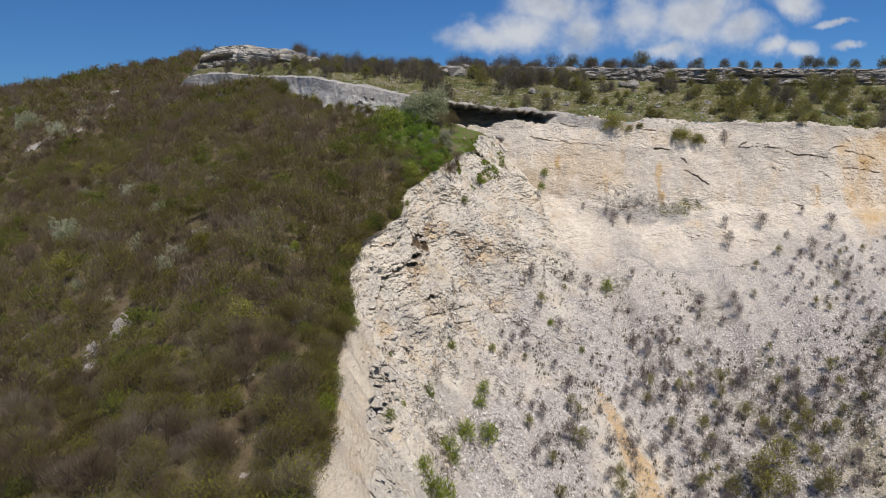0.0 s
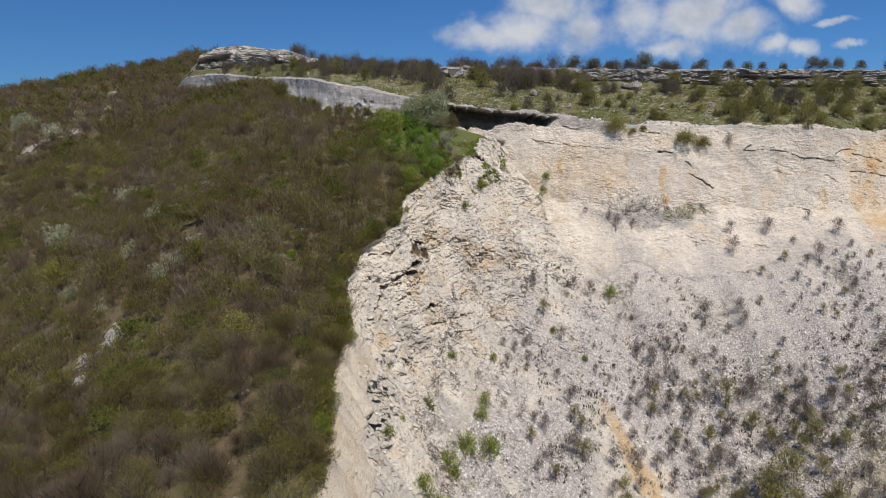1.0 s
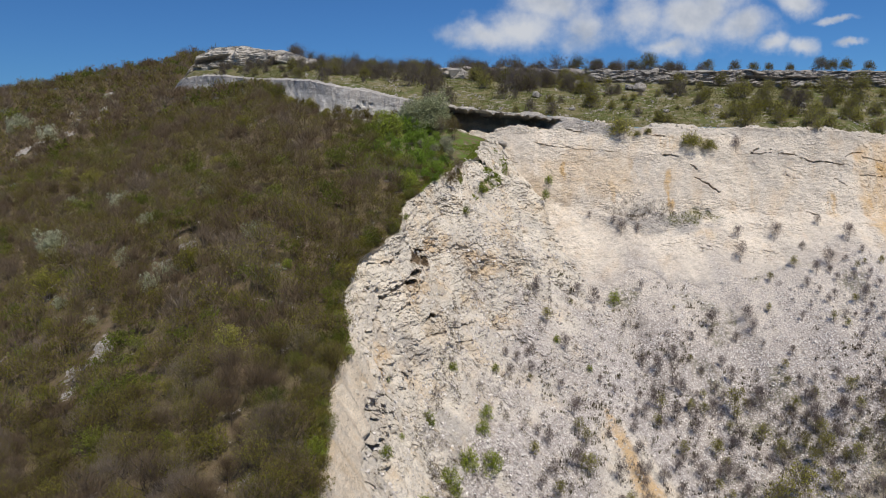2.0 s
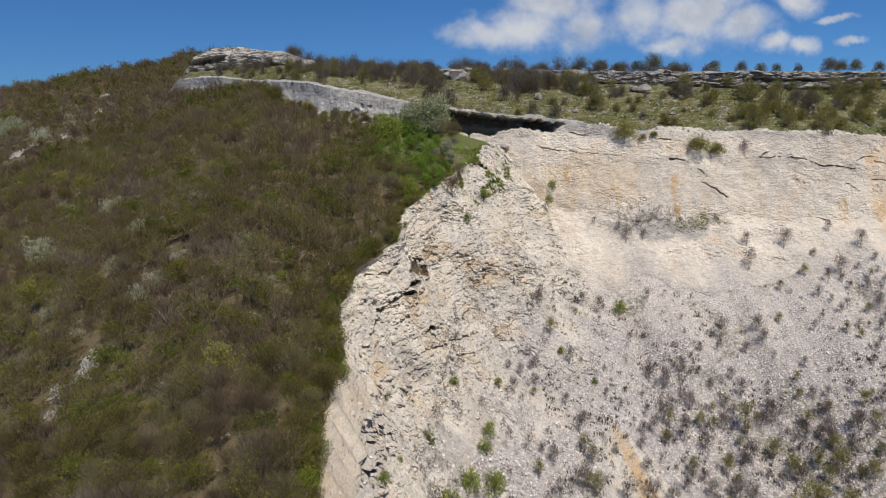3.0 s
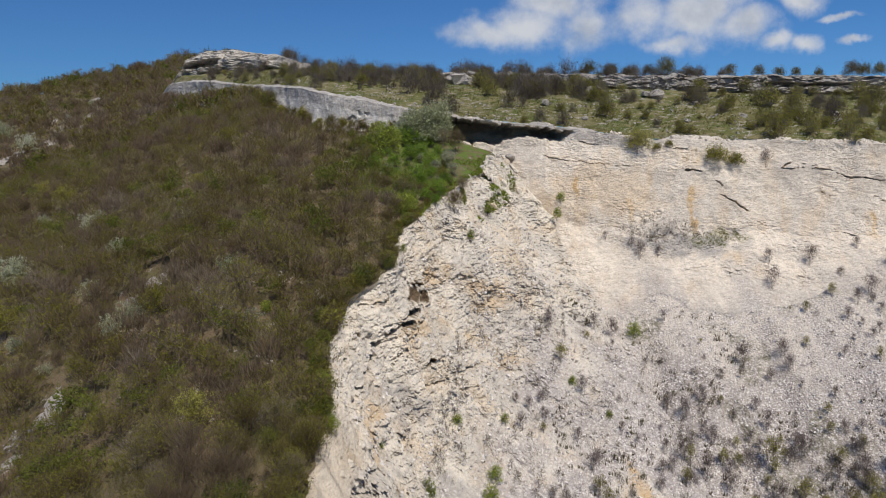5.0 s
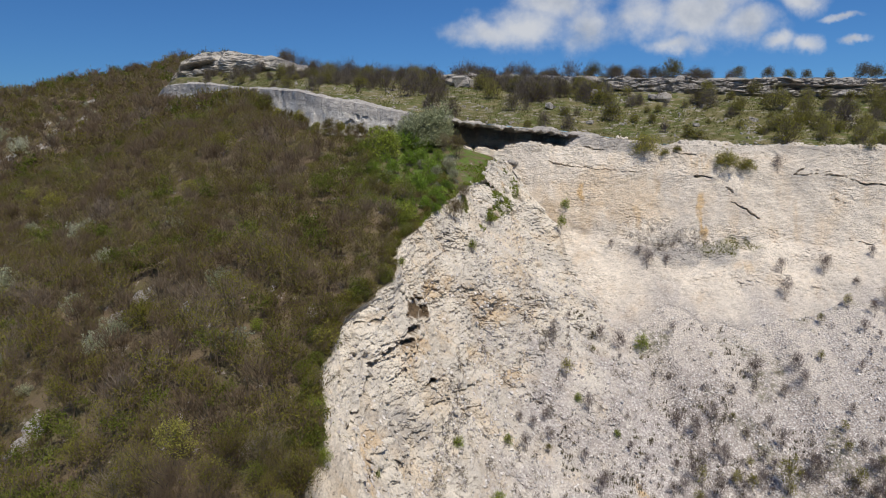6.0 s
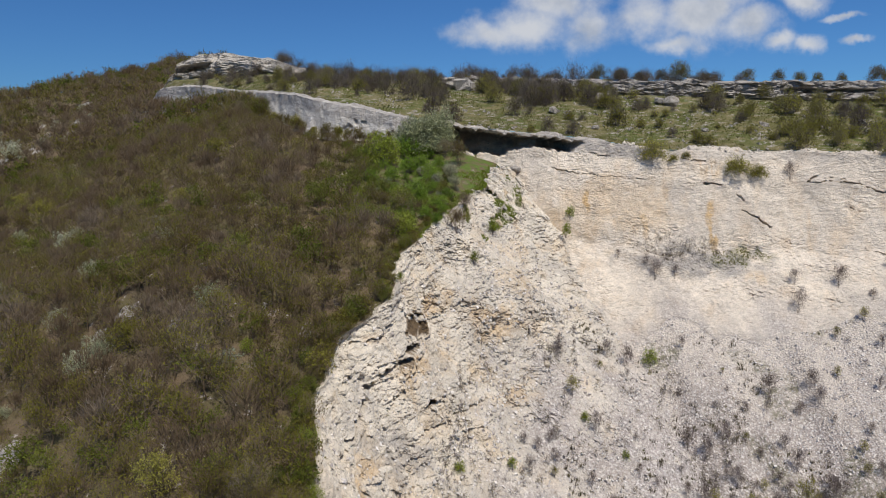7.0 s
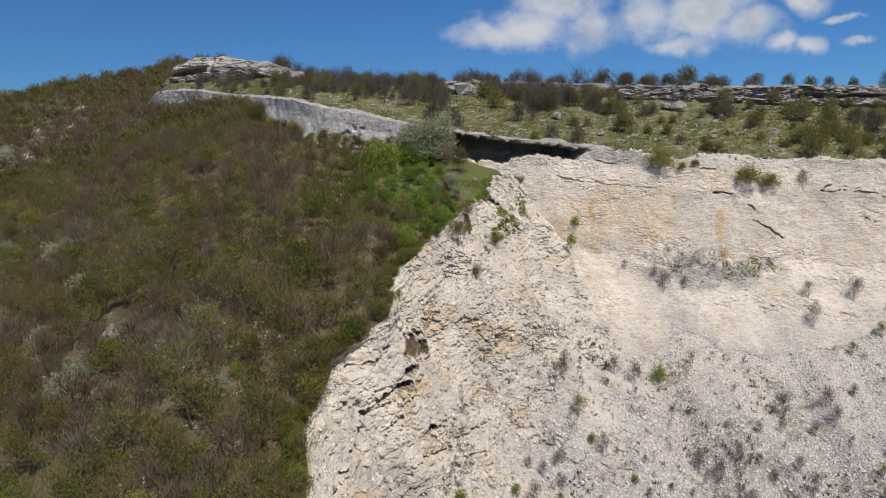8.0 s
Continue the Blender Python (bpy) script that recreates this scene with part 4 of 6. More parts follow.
def mass(name, shape, places, sizes, mats, label, category, seed):
    """Very many plants of one kind as one mesh, each with its own tone."""
    r = np.random.default_rng(seed)
    wood, twigs, leaves = shape
    v, f = join([wood, twigs, leaves] if len(leaves[0]) else [wood, twigs])
    slot = np.concatenate([np.zeros(len(wood[1]) + len(twigs[1]), np.int32), np.ones(len(leaves[1]), np.int32)])
    n, m = len(v), len(places)
    turn = r.uniform(0, 6.28, m)
    c, s = np.cos(turn)[:, None], np.sin(turn)[:, None]
    out = np.empty((m, n, 3), np.float32)
    k = sizes[:, None]
    out[:, :, 0] = (v[None, :, 0] * c - v[None, :, 1] * s) * k * r.uniform(0.85, 1.2, (m, 1)) + places[:, 0:1]
    out[:, :, 1] = (v[None, :, 0] * s + v[None, :, 1] * c) * k * r.uniform(0.85, 1.2, (m, 1)) + places[:, 1:2]
    out[:, :, 2] = v[None, :, 2] * k * r.uniform(0.85, 1.15, (m, 1)) + places[:, 2:3]
    faces = (f[None] + (np.arange(m) * n)[:, None, None]).reshape(-1, 3)
    ob = link(name, out.reshape(-1, 3), faces, mats[0])
    ob.data.materials.append(mats[1])
    ob.data.polygons.foreach_set("material_index", np.tile(slot, m))
    patch = 0.5 + 0.5 * smooth_noise(places / 11.0, 77)
    layer(ob, "tone", np.repeat(np.clip(patch * 0.5 + r.uniform(0, 0.5, m), 0, 1), n))
    return tagged(ob, label, category, kind="stuff")


def spur_at(x, y):
    return forest_z(np.asarray(x, float), np.asarray(y, float)) - 0.3


def scattered(x0, x1, y0, y1, gap, seed):
    r = np.random.default_rng(seed)
    a, b = np.meshgrid(np.arange(x0, x1, gap), np.arange(y0, y1, gap))
    a, b = a.ravel() + r.uniform(-0.45, 0.45, a.size) * gap, b.ravel() + r.uniform(-0.45, 0.45, b.size) * gap
    return a, b


# ---- the wood on the spur ----
SPECIES = (
    ("bare_tree", dict(tall=6.6, wide=6.0, limbs=12, twigs=1900, leaves=60, leaf=0.10, twig=0.014, upright=1.3), TWIG, OLIVE, WOOD_TWIG, WOOD_OLIVE, "leafless brown-grey tree on the wooded slope"),
    ("budding_tree", dict(tall=6.0, wide=6.0, limbs=10, twigs=1100, leaves=1500, leaf=0.10, twig=0.015, upright=1.1), TWIG, OLIVE, WOOD_TWIG, WOOD_OLIVE, "small tree with young olive-green leaves on the wooded slope"),
    ("green_tree", dict(tall=5.2, wide=5.8, limbs=10, twigs=500, leaves=2200, leaf=0.12, twig=0.02, upright=0.7), TWIG, DARK_GREEN, WOOD_TWIG, WOOD_GREEN, "small tree in fresh green leaf on the wooded slope"),
    ("pale_shrub", dict(tall=4.4, wide=5.0, limbs=9, twigs=450, leaves=1300, leaf=0.15, twig=0.02, upright=0.4), TWIG, SAGE, WOOD_TWIG, WOOD_SAGE, "pale blossoming shrub on the wooded slope"),
)
PALE = ((-173, 301.6, 8), (-147, 274.8, 7.2), (-175.1, 301, 6.4), (-148.5, 305.4, 3.7), (-135.1, 301.7, 4.6), (-132.4, 279.3, 3.8), (-142.4, 286.5, 3.4),
         (-145.4, 320.3, 3.8), (-50.2, 161, 3), (-77.5, 176.7, 4.1), (-78.9, 182.6, 2.7), (-98, 194.5, 3.3), (-62.2, 156.3, 3.8), (-33.5, 132.2, 3.6),
         (-86.7, 163.8, 6.2), (-84.8, 160.2, 3.3), (-61, 142.3, 3.9), (-48.3, 129, 3.9), (-50.3, 127.3, 3.9), (-70.4, 135.5, 2.8), (-70.6, 191.7, 1.8),
         (-147.1, 254.8, 3.6), (-67.7, 129.6, 1.8), (-59.3, 124.5, 2.1))
FRESH = ((-50.9, 191.5, 6.5), (-27.6, 174.3, 3.7), (-68.2, 201.9, 3.2), (-53.3, 176.1, 3.6), (-94.2, 198.6, 6.6), (-76.3, 140.8, 7.2), (-43.2, 127, 5.9),
         (-52.4, 119.9, 3.9), (-28.2, 98.9, 5.7), (-58.6, 107.5, 3.5), (-36, 96.3, 3.1), (-24.9, 80.2, 4), (-40.6, 85.5, 3.2), (-18, 82.4, 2.7),
         (-112, 284.2, 4.7), (-13.1, 123.7, 3.1), (-109, 215.4, 5.5), (-43, 106, 3.4), (-67.4, 125.6, 4.3))
BRIGHT = ((-25, 120.3, 2.7), (-51, 111.9, 2.4), (-13.1, 76.8, 3.7), (-14.4, 103.2, 3.3), (-12.4, 95.9, 2.8), (-16.8, 109.7, 3.2), (-13.7, 76.8, 2.6))
OUTCROPS = ((-47.9, 138.5, 4.2), (-38.1, 130.1, 3), (-17.9, 124.2, 2.6), (-155.9, 273.2, 4.8), (-153, 277.4, 4.2), (-140, 279.2, 3.9), (-150.5, 332.6, 4.2), (-106.1, 285.3, 2.04), (-56.5, 111.9, 3), (-53.3, 114, 3.6), (-157.7, 311.9, 4.2), (-54, 116.4, 2.6), (-50.9, 135.4, 2.4), (-54.6, 106.7, 2.4), (-145.5, 283, 3.6), (-136, 292, 3.6), (-148, 298, 3.6), (-141, 308, 3.6))
tx, ty = scattered(-260, 20, 44, 250, 2.9, 11)
ux, uy = scattered(-330, -60, 250, 420, 3.8, 12)
tx, ty = np.concatenate([tx, ux]), np.concatenate([ty, uy])
tz = spur_at(tx, ty)
tp = np.stack([tx, ty, tz], 1)
keep = (tx > -0.66 * ty - 14) & (tx < edge_x(ty) - 0.2) & (ty < along(LIP_Y, tx, 3) - 2.0 + 200 * step(-104, -110, tx))
keep &= np.hypot((tx - 1) * 1.0, (ty - 188) * 0.75) > 18.5
keep &= ~((ty > 134) & (ty < 185) & (tx > edge_x(ty) - 2.4))
keep &= ~((tx > -50) & (tx < -4) & (ty > along(LIP_Y, tx, 3) - 4))
for mx, my, ms in PALE + FRESH + BRIGHT:
    keep &= np.hypot(tx - mx, (ty - my + 0.8) * 0.8) > 0.42 * ms + 0.7
    keep &= ~((np.abs(tx - mx * (ty - 14) / (my - 14)) < 0.35 * ms + 0.4) & (ty > my - 0.8 * ms - 1.0) & (ty < my))
# stony clearings open towards the valley
for mx, my, ms in OUTCROPS:
    keep &= ~((np.abs(tx - mx * (ty - 14) / (my - 14)) < 0.35 * ms + 0.5) & (ty > my - (2.6 if my < 200 else 13.0)) & (ty < my + 1.5))
keep &= smooth_noise(tp / 11.0, 201) > -0.78
tp = tp[keep]
tp_row_x = np.concatenate([np.arange(-80, -51, 1.5), np.arange(-108, -80, 3.0)])
tp_row_y = along(LIP_Y, tp_row_x, 3) - 3.0
tp_row_x = np.concatenate([tp_row_x, (-112, -109, -106.5, -104, -107, -103, -110, -101.5, -114, -116, -111, -105, -108, -101)])
tp_row_y = np.concatenate([tp_row_y, (303, 299, 296, 294, 304, 298, 309, 292.5, 301, 305, 293, 289, 290, 286)])
tp = np.concatenate([tp, np.stack([tp_row_x, tp_row_y, spur_at(tp_row_x, tp_row_y)], 1)])
pick = np.random.default_rng(21).uniform(0, 1, len(tp)) * 0.8 + 0.1 + 0.42 * smooth_noise(tp / 13.0, 203)
kind_of = np.digitize(pick, (0.37, 0.84, 1.14))
kind_of[(kind_of == 0) & (edge_x(tp[:, 1]) - tp[:, 0] < 4.5)] = 1
by_gully = np.hypot(tp[:, 0] + 10, (tp[:, 1] - 172) * 0.8) < 17
kind_of = np.where(by_gully & (kind_of < 2), kind_of + 1, kind_of)
kind_of[(kind_of == 3) & (tp[:, 1] < 95)] = 1
tree_size = np.random.default_rng(22).uniform(0.6, 1.3, len(tp)) * np.where(tp[:, 1] > 150, 0.9, 1.0) * np.where(tp[:, 1] > 245, np.random.default_rng(24).uniform(0.8, 1.5, len(tp)), 1.0)
from_lip = along(LIP_Y, tp[:, 0], 3) - tp[:, 1]
tree_size = np.where((tp[:, 0] > -52) & (tp[:, 0] < -4) & (from_lip < 24), tree_size * np.interp(from_lip, (4, 14, 24), (0.45, 0.65, 0.9)), tree_size)
tree_size[(tp[:, 0] > -74) & (tp[:, 0] < -50) & (from_lip < 8)] = 1.25
tree_size[(tp[:, 0] > -114) & (tp[:, 0] < -80) & (from_lip < 9) & (from_lip > 0)] = 1.05
nearest = tp[:, 1] < np.sort(tp[:, 1])[300]
for k, (name, form, twig_mat, leaf_mat, wood_twig, wood_leaf, label) in enumerate(SPECIES):
    for v in range(3):
        who = np.nonzero((kind_of == k) & nearest)[0][v::3]
        if len(who):
            proto = grown(name, plant(300 + 10 * k + v, **form), twig_mat, leaf_mat, label, "shrub" if k == 3 else "tree", name.replace("_", " ") + "s on the spur", tp[who[0]])
            set_out(proto, [(*tp[i], tree_size[i]) for i in who], seed=40 + k)
    for v in range(2):
        who = np.nonzero((kind_of == k) & ~nearest & (tp[:, 1] < 240))[0][v::2]
        light = dict(form, twigs=int(form["twigs"] * 0.22), leaves=int(form["leaves"] * 0.33), limbs=4, twig=0.04, leaf=form["leaf"] * 1.4)
        mass(name + "s_upslope", plant(400 + 10 * k + v, **light), tp[who], tree_size[who], (wood_twig, wood_leaf), label.replace("tree", "trees").replace("shrub", "shrubs"), "trees", 60 + k)
    who = np.nonzero((kind_of == k) & ~nearest & (tp[:, 1] >= 240))[0]
    light = dict(form, twigs=int(form["twigs"] * 0.10), leaves=int(form["leaves"] * 0.13), limbs=4, twig=0.085, leaf=form["leaf"] * 2.4)
    mass(name + "s_far", plant(500 + k, **light), tp[who], tree_size[who], (wood_twig, wood_leaf), "far " + label.replace("tree", "trees").replace("shrub", "shrubs"), "trees", 70 + k)

# low undergrowth between the nearer trees
bx, by = scattered(-110, 16, 60, 178, 2.1, 17)
inside_wood = (bx > -0.66 * by - 8) & (bx < edge_x(by) - 0.6)
for mx, my, ms in OUTCROPS:
    inside_wood &= np.hypot(bx - mx, by - my) > 0.3 * ms
bx, by = bx[inside_wood], by[inside_wood]
under_at = np.stack([bx, by, spur_at(bx, by)], 1)
mass("undergrowth", plant(590, tall=2.2, wide=2.6, limbs=0, twigs=72, leaves=34, leaf=0.12, twig=0.03, stems=1, low=0.0, upright=1.0), under_at, np.random.default_rng(23).uniform(0.5, 1.2, len(under_at)), (WOOD_TWIG, WOOD_OLIVE), "low brown undergrowth between the trees", "undergrowth", 79)

# ---- shrubs on the scree, the wall and the flank ----
GX, GY, GS = -20.0, 70.0, 0.7
flank_top = np.full((130, 200), -99.0)
np.maximum.at(flank_top, (np.clip(((fp[:, 0] - GX) / GS).astype(int), 0, 129), np.clip(((fp[:, 1] - GY) / GS).astype(int), 0, 199)), fp[:, 2])


def on_surface(p):
    """Places of the scree lifted onto the flank where its rubble lies over them."""
    p = p.copy()
    i, j = ((p[:, 0] - GX) / GS).astype(int), ((p[:, 1] - GY) / GS).astype(int)
    ok_i = (i >= 0) & (i < 130) & (j >= 0) & (j < 200)
    z = flank_top[np.clip(i, 0, 129), np.clip(j, 0, 199)] - 0.25
    p[:, 2] = np.where(ok_i & (z > p[:, 2]), z, p[:, 2])
    return p


BARE_SHRUB = dict(tall=4.0, wide=2.9, limbs=3, twigs=620, leaves=16, leaf=0.09, twig=0.016, stems=6, low=0.18, upright=1.4, girth=0.007)
OLIVE_SHRUB = dict(tall=4.0, wide=2.8, limbs=2, twigs=420, leaves=900, leaf=0.09, twig=0.016, stems=5, low=0.12, upright=1.3, girth=0.007)
GREEN_SHRUB = dict(tall=4.0, wide=3.4, limbs=3, twigs=300, leaves=2300, leaf=0.095, twig=0.02, stems=4, low=0.03, upright=1.3)
# x, y, z and height of those that stand apart
GREENS = ((-2.5, 112.1, 20.9, 4.1), (7.1, 121.3, 19.2, 3.6), (6.3, 117.2, 17.9, 3.9), (3.7, 110.3, 14.6, 5.6), (7.5, 112.8, 13.3, 5.4), (0.5, 105.3, 13.9, 5.4),
         (1.4, 104.5, 12.8, 4), (-2.5, 87.2, 19.9, 3.8), (-1.4, 86.2, 17.3, 4.5), (0.4, 86.4, 16.3, 4.6), (-6.9, 89.6, 26.3, 2.3), (-8.4, 109.7, 29.3, 1.3),
         (1.6, 126.7, 25.8, 2.5), (9.5, 133.1, 23.8, 2.2), (22.7, 146.9, 25.5, 2.4), (39.1, 167.2, 29, 4.4), (4, 105.4, 11, 2.4), (-5.6, 97.9, 25.3, 1.3),
         (28.6, 142.6, 20.8, 2.1))
HEAD_GREENS = ((26.7, 189.8, 55.8, 3.3), (25.6, 186.4, 52.2, 3.5), (4.8, 158.8, 50.4, 2.9), (9, 173.1, 54.3, 3.2), (-6.7, 133.5, 51.5, 1.9), (-6.2, 153.3, 56.8, 2.2),
         (-7.9, 121.5, 36.1, 1))
OLIVES = ((21.2, 150.8, 28.5, 4.6), (42, 139.7, 13.5, 4.5), (40.1, 135.6, 11.7, 3.8), (51.4, 143.8, 14.5, 3.1), (47.7, 139.4, 13.4, 3.9), (55.9, 139.2, 12.6, 7.5),
         (59.6, 135.2, 9, 5.1), (67.2, 138.6, 14, 4.3), (69.3, 130.5, 8.2, 6.3), (70, 133.8, 10.5, 5.2), (44.2, 131.7, 7.5, 4.8), (50.5, 132.5, 6.8, 5.4),
         (62.6, 131.7, 6.6, 5.5), (23.9, 128.3, 13.3, 4.5), (25.2, 127, 12, 4.1), (14.8, 117.8, 13.9, 3.7), (25, 121.4, 8.6, 5.9), (23.2, 121.5, 9.9, 4.3),
         (16.1, 135.9, 20.8, 2.5), (77.7, 139.1, 17.5, 4.4), (51.1, 162.5, 28.7, 1.8))
LOW_OLIVES = ((56.8, 120.7, -0.4, 11.4), (62.4, 124.2, 1.7, 10.6), (57.2, 119.1, -1.6, 9.1), (46.2, 121.7, 0.6, 5), (68.1, 119.1, -0.1, 8.2), (60.7, 120.1, -0.9, 7),
         (30, 113.9, 2.7, 5.8), (19, 107.9, 5.5, 4.2), (18.3, 112.8, 9, 4.3), (52.3, 121.6, -1.5, 6.9), (67.7, 124.4, 4.1, 6))
BARES = ((19.8, 157.5, 4.3), (29.9, 164.2, 4.5), (33.5, 163.8, 5.3), (45.7, 163.2, 3.8), (45.2, 159.3, 3.3), (58.2, 158.8, 6.7), (65.8, 158.7, 5), (65.8, 155.8, 4.9),
         (66.9, 154.1, 4.1), (71.4, 153, 5.7), (75, 154.7, 5.8), (47.2, 155.7, 2.2), (62.4, 155.5, 4.1), (66, 147.9, 5.5), (47.3, 150.3, 4.8), (43.9, 148.3, 5.5),
         (46.4, 145.7, 4.9), (57.7, 146.3, 5.3), (70.1, 144.9, 5), (80.2, 161.9, 3.6), (82.4, 156.9, 3), (84, 151.1, 4.2), (78.5, 141.8, 4.7), (24.2, 145, 4.7),
         (41.3, 150.9, 5), (53.2, 156.2, 2.8), (42.6, 160.3, 4), (56.8, 156.1, 2.8), (33.1, 140.4, 2.5), (85.4, 147.8, 5.5), (89.3, 155.9, 4.4), (57.3, 149.8, 4.4))
LOW_BARES = ((40.3, 139.7, 6.1), (62.2, 141.4, 6.5), (59.8, 140.5, 5.2), (74.3, 134.7, 6.5), (63.7, 137.5, 5.2), (44.1, 138, 6.1), (47.4, 135.4, 5), (55, 134, 6.2),
         (65.9, 133.5, 5.2), (73.5, 129.5, 6.3), (72.5, 125.8, 6.2), (51.3, 129.2, 6), (34.4, 125.2, 4.6), (22, 120.4, 6.2), (17.9, 123.4, 4.3), (16.1, 124.2, 3.1),
         (17.7, 116, 4.1), (22, 137.1, 3.4), (16.8, 137.8, 3.4), (13.8, 138.3, 3.4), (69.6, 135.1, 6.4), (68.5, 127, 6.2), (61.4, 128, 5), (46.1, 128.5, 4.8),
         (16.2, 141.3, 3.5), (11.8, 138.9, 2.7), (29.9, 130.8, 2.7), (46.8, 143.4, 4.7), (70.8, 139.6, 4.9), (52.5, 141, 5.2), (65, 143, 4.9), (72.4, 132.8, 4.8))
ON_WALL = ((43.2, 179.9, 43.8, 5.4), (69.9, 175.5, 43.2, 4.4), (69, 171.6, 38.5, 5.7), (77.9, 173.7, 43.2, 5.3), (82.9, 170.6, 41.2, 2.8), (92.5, 169.1, 43.6, 5.4),
         (86.7, 165.6, 37.8, 5.8), (83.1, 164.3, 36.5, 4.3), (72.5, 185.6, 64.3, 4.4), (88.2, 174.6, 46.7, 3.2), (20, 158.6, 34.6, 3.5), (47, 179.3, 44.2, 3.5),
         (41.8, 182.1, 46, 3.3), (36.5, 185.3, 47.4, 2.7))


def planted(name, form, twig_mat, leaf_mat, label, category, group, places, kinds, seed):
    for k in range(kinds):
        some = places[k::kinds]
        if some:
            proto = grown(name, plant(seed + k, **form), twig_mat, leaf_mat, label, category, group, some[0][:3], "trunk", GREY_TWIG)
            set_out(proto, [(*p[:3], p[3] / form["tall"]) for p in some], seed=seed + 50 + k)


slope_p = np.concatenate([on_surface(sp), fp[down > 12]])


def on_slope(rows):
    """Places x, y and a height, with the level of the scree or of the flank's rubble there."""
    return [(x, y, float(slope_p[np.argmin(np.hypot(slope_p[:, 0] - x, slope_p[:, 1] - y)), 2]) - 0.15, h) for x, y, h in rows]


planted("green_shrub", GREEN_SHRUB, GREY_TWIG, LIME, "bright green leafy shrub rooted in the limestone rubble", "shrub", "green shrubs on the quarry slope", GREENS + HEAD_GREENS, 3, 700)
planted("olive_shrub", OLIVE_SHRUB, GREY_TWIG, HILL_OLIVE, "olive-green upright shrub on the scree", "shrub", "olive shrubs on the scree", OLIVES + LOW_OLIVES, 3, 720)
planted("bare_shrub", BARE_SHRUB, GREY_TWIG, OLIVE, "leafless grey upright shrub on the scree", "shrub", "bare shrubs on the scree", on_slope(BARES + LOW_BARES), 4, 740)
planted("wall_shrub", dict(BARE_SHRUB, wide=3.2), GREY_TWIG, OLIVE, "small leafless shrub rooted in the quarry wall", "shrub", "shrubs on the quarry wall", ON_WALL, 2, 760)

r_s = np.random.default_rng(31)
spots = on_surface(sp[r_s.integers(0, len(sp), 9000)])
want = 0.06 + 0.85 * step(152, 130, spots[:, 1]) * step(30, 58, spots[:, 0]) + 0.30 * step(70, 95, spots[:, 0])
want = want * (1 - 0.7 * step(66, 73, spots[:, 0]) * step(136, 128, spots[:, 1]))
spots = spots[(spots[:, 0] > 12) & (spots[:, 0] < 112) & (spots[:, 1] > 112) & (spots[:, 1] < 168) & (r_s.uniform(0, 1, len(spots)) < want * (0.6 + 0.8 * smooth_noise(spots / 9, 33)))]
chosen = []
for q in spots:
    if all((q[0] - c[0]) ** 2 + (q[1] - c[1]) ** 2 > 3.0 for c in chosen):
        chosen.append(q)
    if len(chosen) >= 300:
        break
heights = r_s.uniform(1.4, 3.4, len(chosen)) * (1 + 0.6 * np.array([float(step(150, 128, q[1])) for q in chosen]))
loose = [(*map(float, q), float(h)) for q, h in zip(chosen, heights)]
planted("bare_shrub", BARE_SHRUB, GREY_TWIG, OLIVE, "leafless grey upright shrub on the scree", "shrub", "bare shrubs on the scree", [p for i, p in enumerate(loose) if i % 4], 4, 780)
planted("olive_shrub", OLIVE_SHRUB, GREY_TWIG, HILL_OLIVE, "olive-green upright shrub on the scree", "shrub", "olive shrubs on the scree", [p for i, p in enumerate(loose) if i % 4 == 0], 2, 790)

# ---- single plants and rocks that stand out in the wood ----
def on_spur(rows):
    return [(x, y, float(spur_at(x, y)), h) for x, y, h in rows]


planted("blossoming_shrub", dict(tall=4.2, wide=5.0, limbs=8, twigs=300, leaves=4200, leaf=0.11, twig=0.018, stems=4, low=0.05, upright=0.9), TWIG, PALE_SAGE, "pale blossoming shrub standing out in the brown wood", "shrub", "blossoming shrubs in the wood", on_spur([(x, y, 1.2 * h) for x, y, h in PALE]), 4, 960)
planted("fresh_tree", dict(tall=4.8, wide=5.4, limbs=8, twigs=420, leaves=2400, leaf=0.11, twig=0.018, stems=2, low=0.08, upright=0.9), TWIG, HILL_OLIVE, "small yellow-green tree in young leaf in the brown wood", "tree", "fresh green trees in the wood", on_spur([(x, y, 1.15 * h) for x, y, h in FRESH]), 3, 970)
planted("bright_tree", dict(tall=4.4, wide=4.6, limbs=8, twigs=420, leaves=2600, leaf=0.10, twig=0.018, stems=2, low=0.06, upright=0.9), TWIG, LIME, "small bright green leafy tree in the brown wood", "tree", "bright green trees in the wood", on_spur(BRIGHT), 2, 974)

# ---- the green gully below the cave ----
BUSH = dict(tall=6.0, wide=6.6, limbs=8, twigs=900, leaves=3200, leaf=0.22, twig=0.025, stems=4, low=0.12, upright=0.5)
planted("sage_bush", dict(BUSH, wide=5.6, leaves=9000, leaf=0.15, low=0.04, upright=0.9), SAGE_BUSH, SAGE_BUSH, "big pale grey-green bush beside the cave", "bush", "pale bushes beside the cave", ((-7.8, 200.6, 69.8, 11.2), (-2.9, 200.8, 69.6, 12.4), (-10.9, 201.6, 70.4, 7)), 2, 800)
planted("lime_bush", dict(BUSH, leaves=4200, leaf=0.17, low=0.05, twigs=900, upright=0.9), TWIG, LIME, "rounded fresh green bush in the gully below the grey cliff", "bush", "green bushes in the gully",
        ((-14.4, 188.7, 67, 9.6), (-7.3, 150.3, 56.1, 5.3), (-17.3, 190.5, 67.7, 5), (-9.5, 168.6, 60.4, 4.1), (-10.7, 155.6, 58, 3.8), (-16.4, 167.9, 60.7, 3.6)), 2, 810)
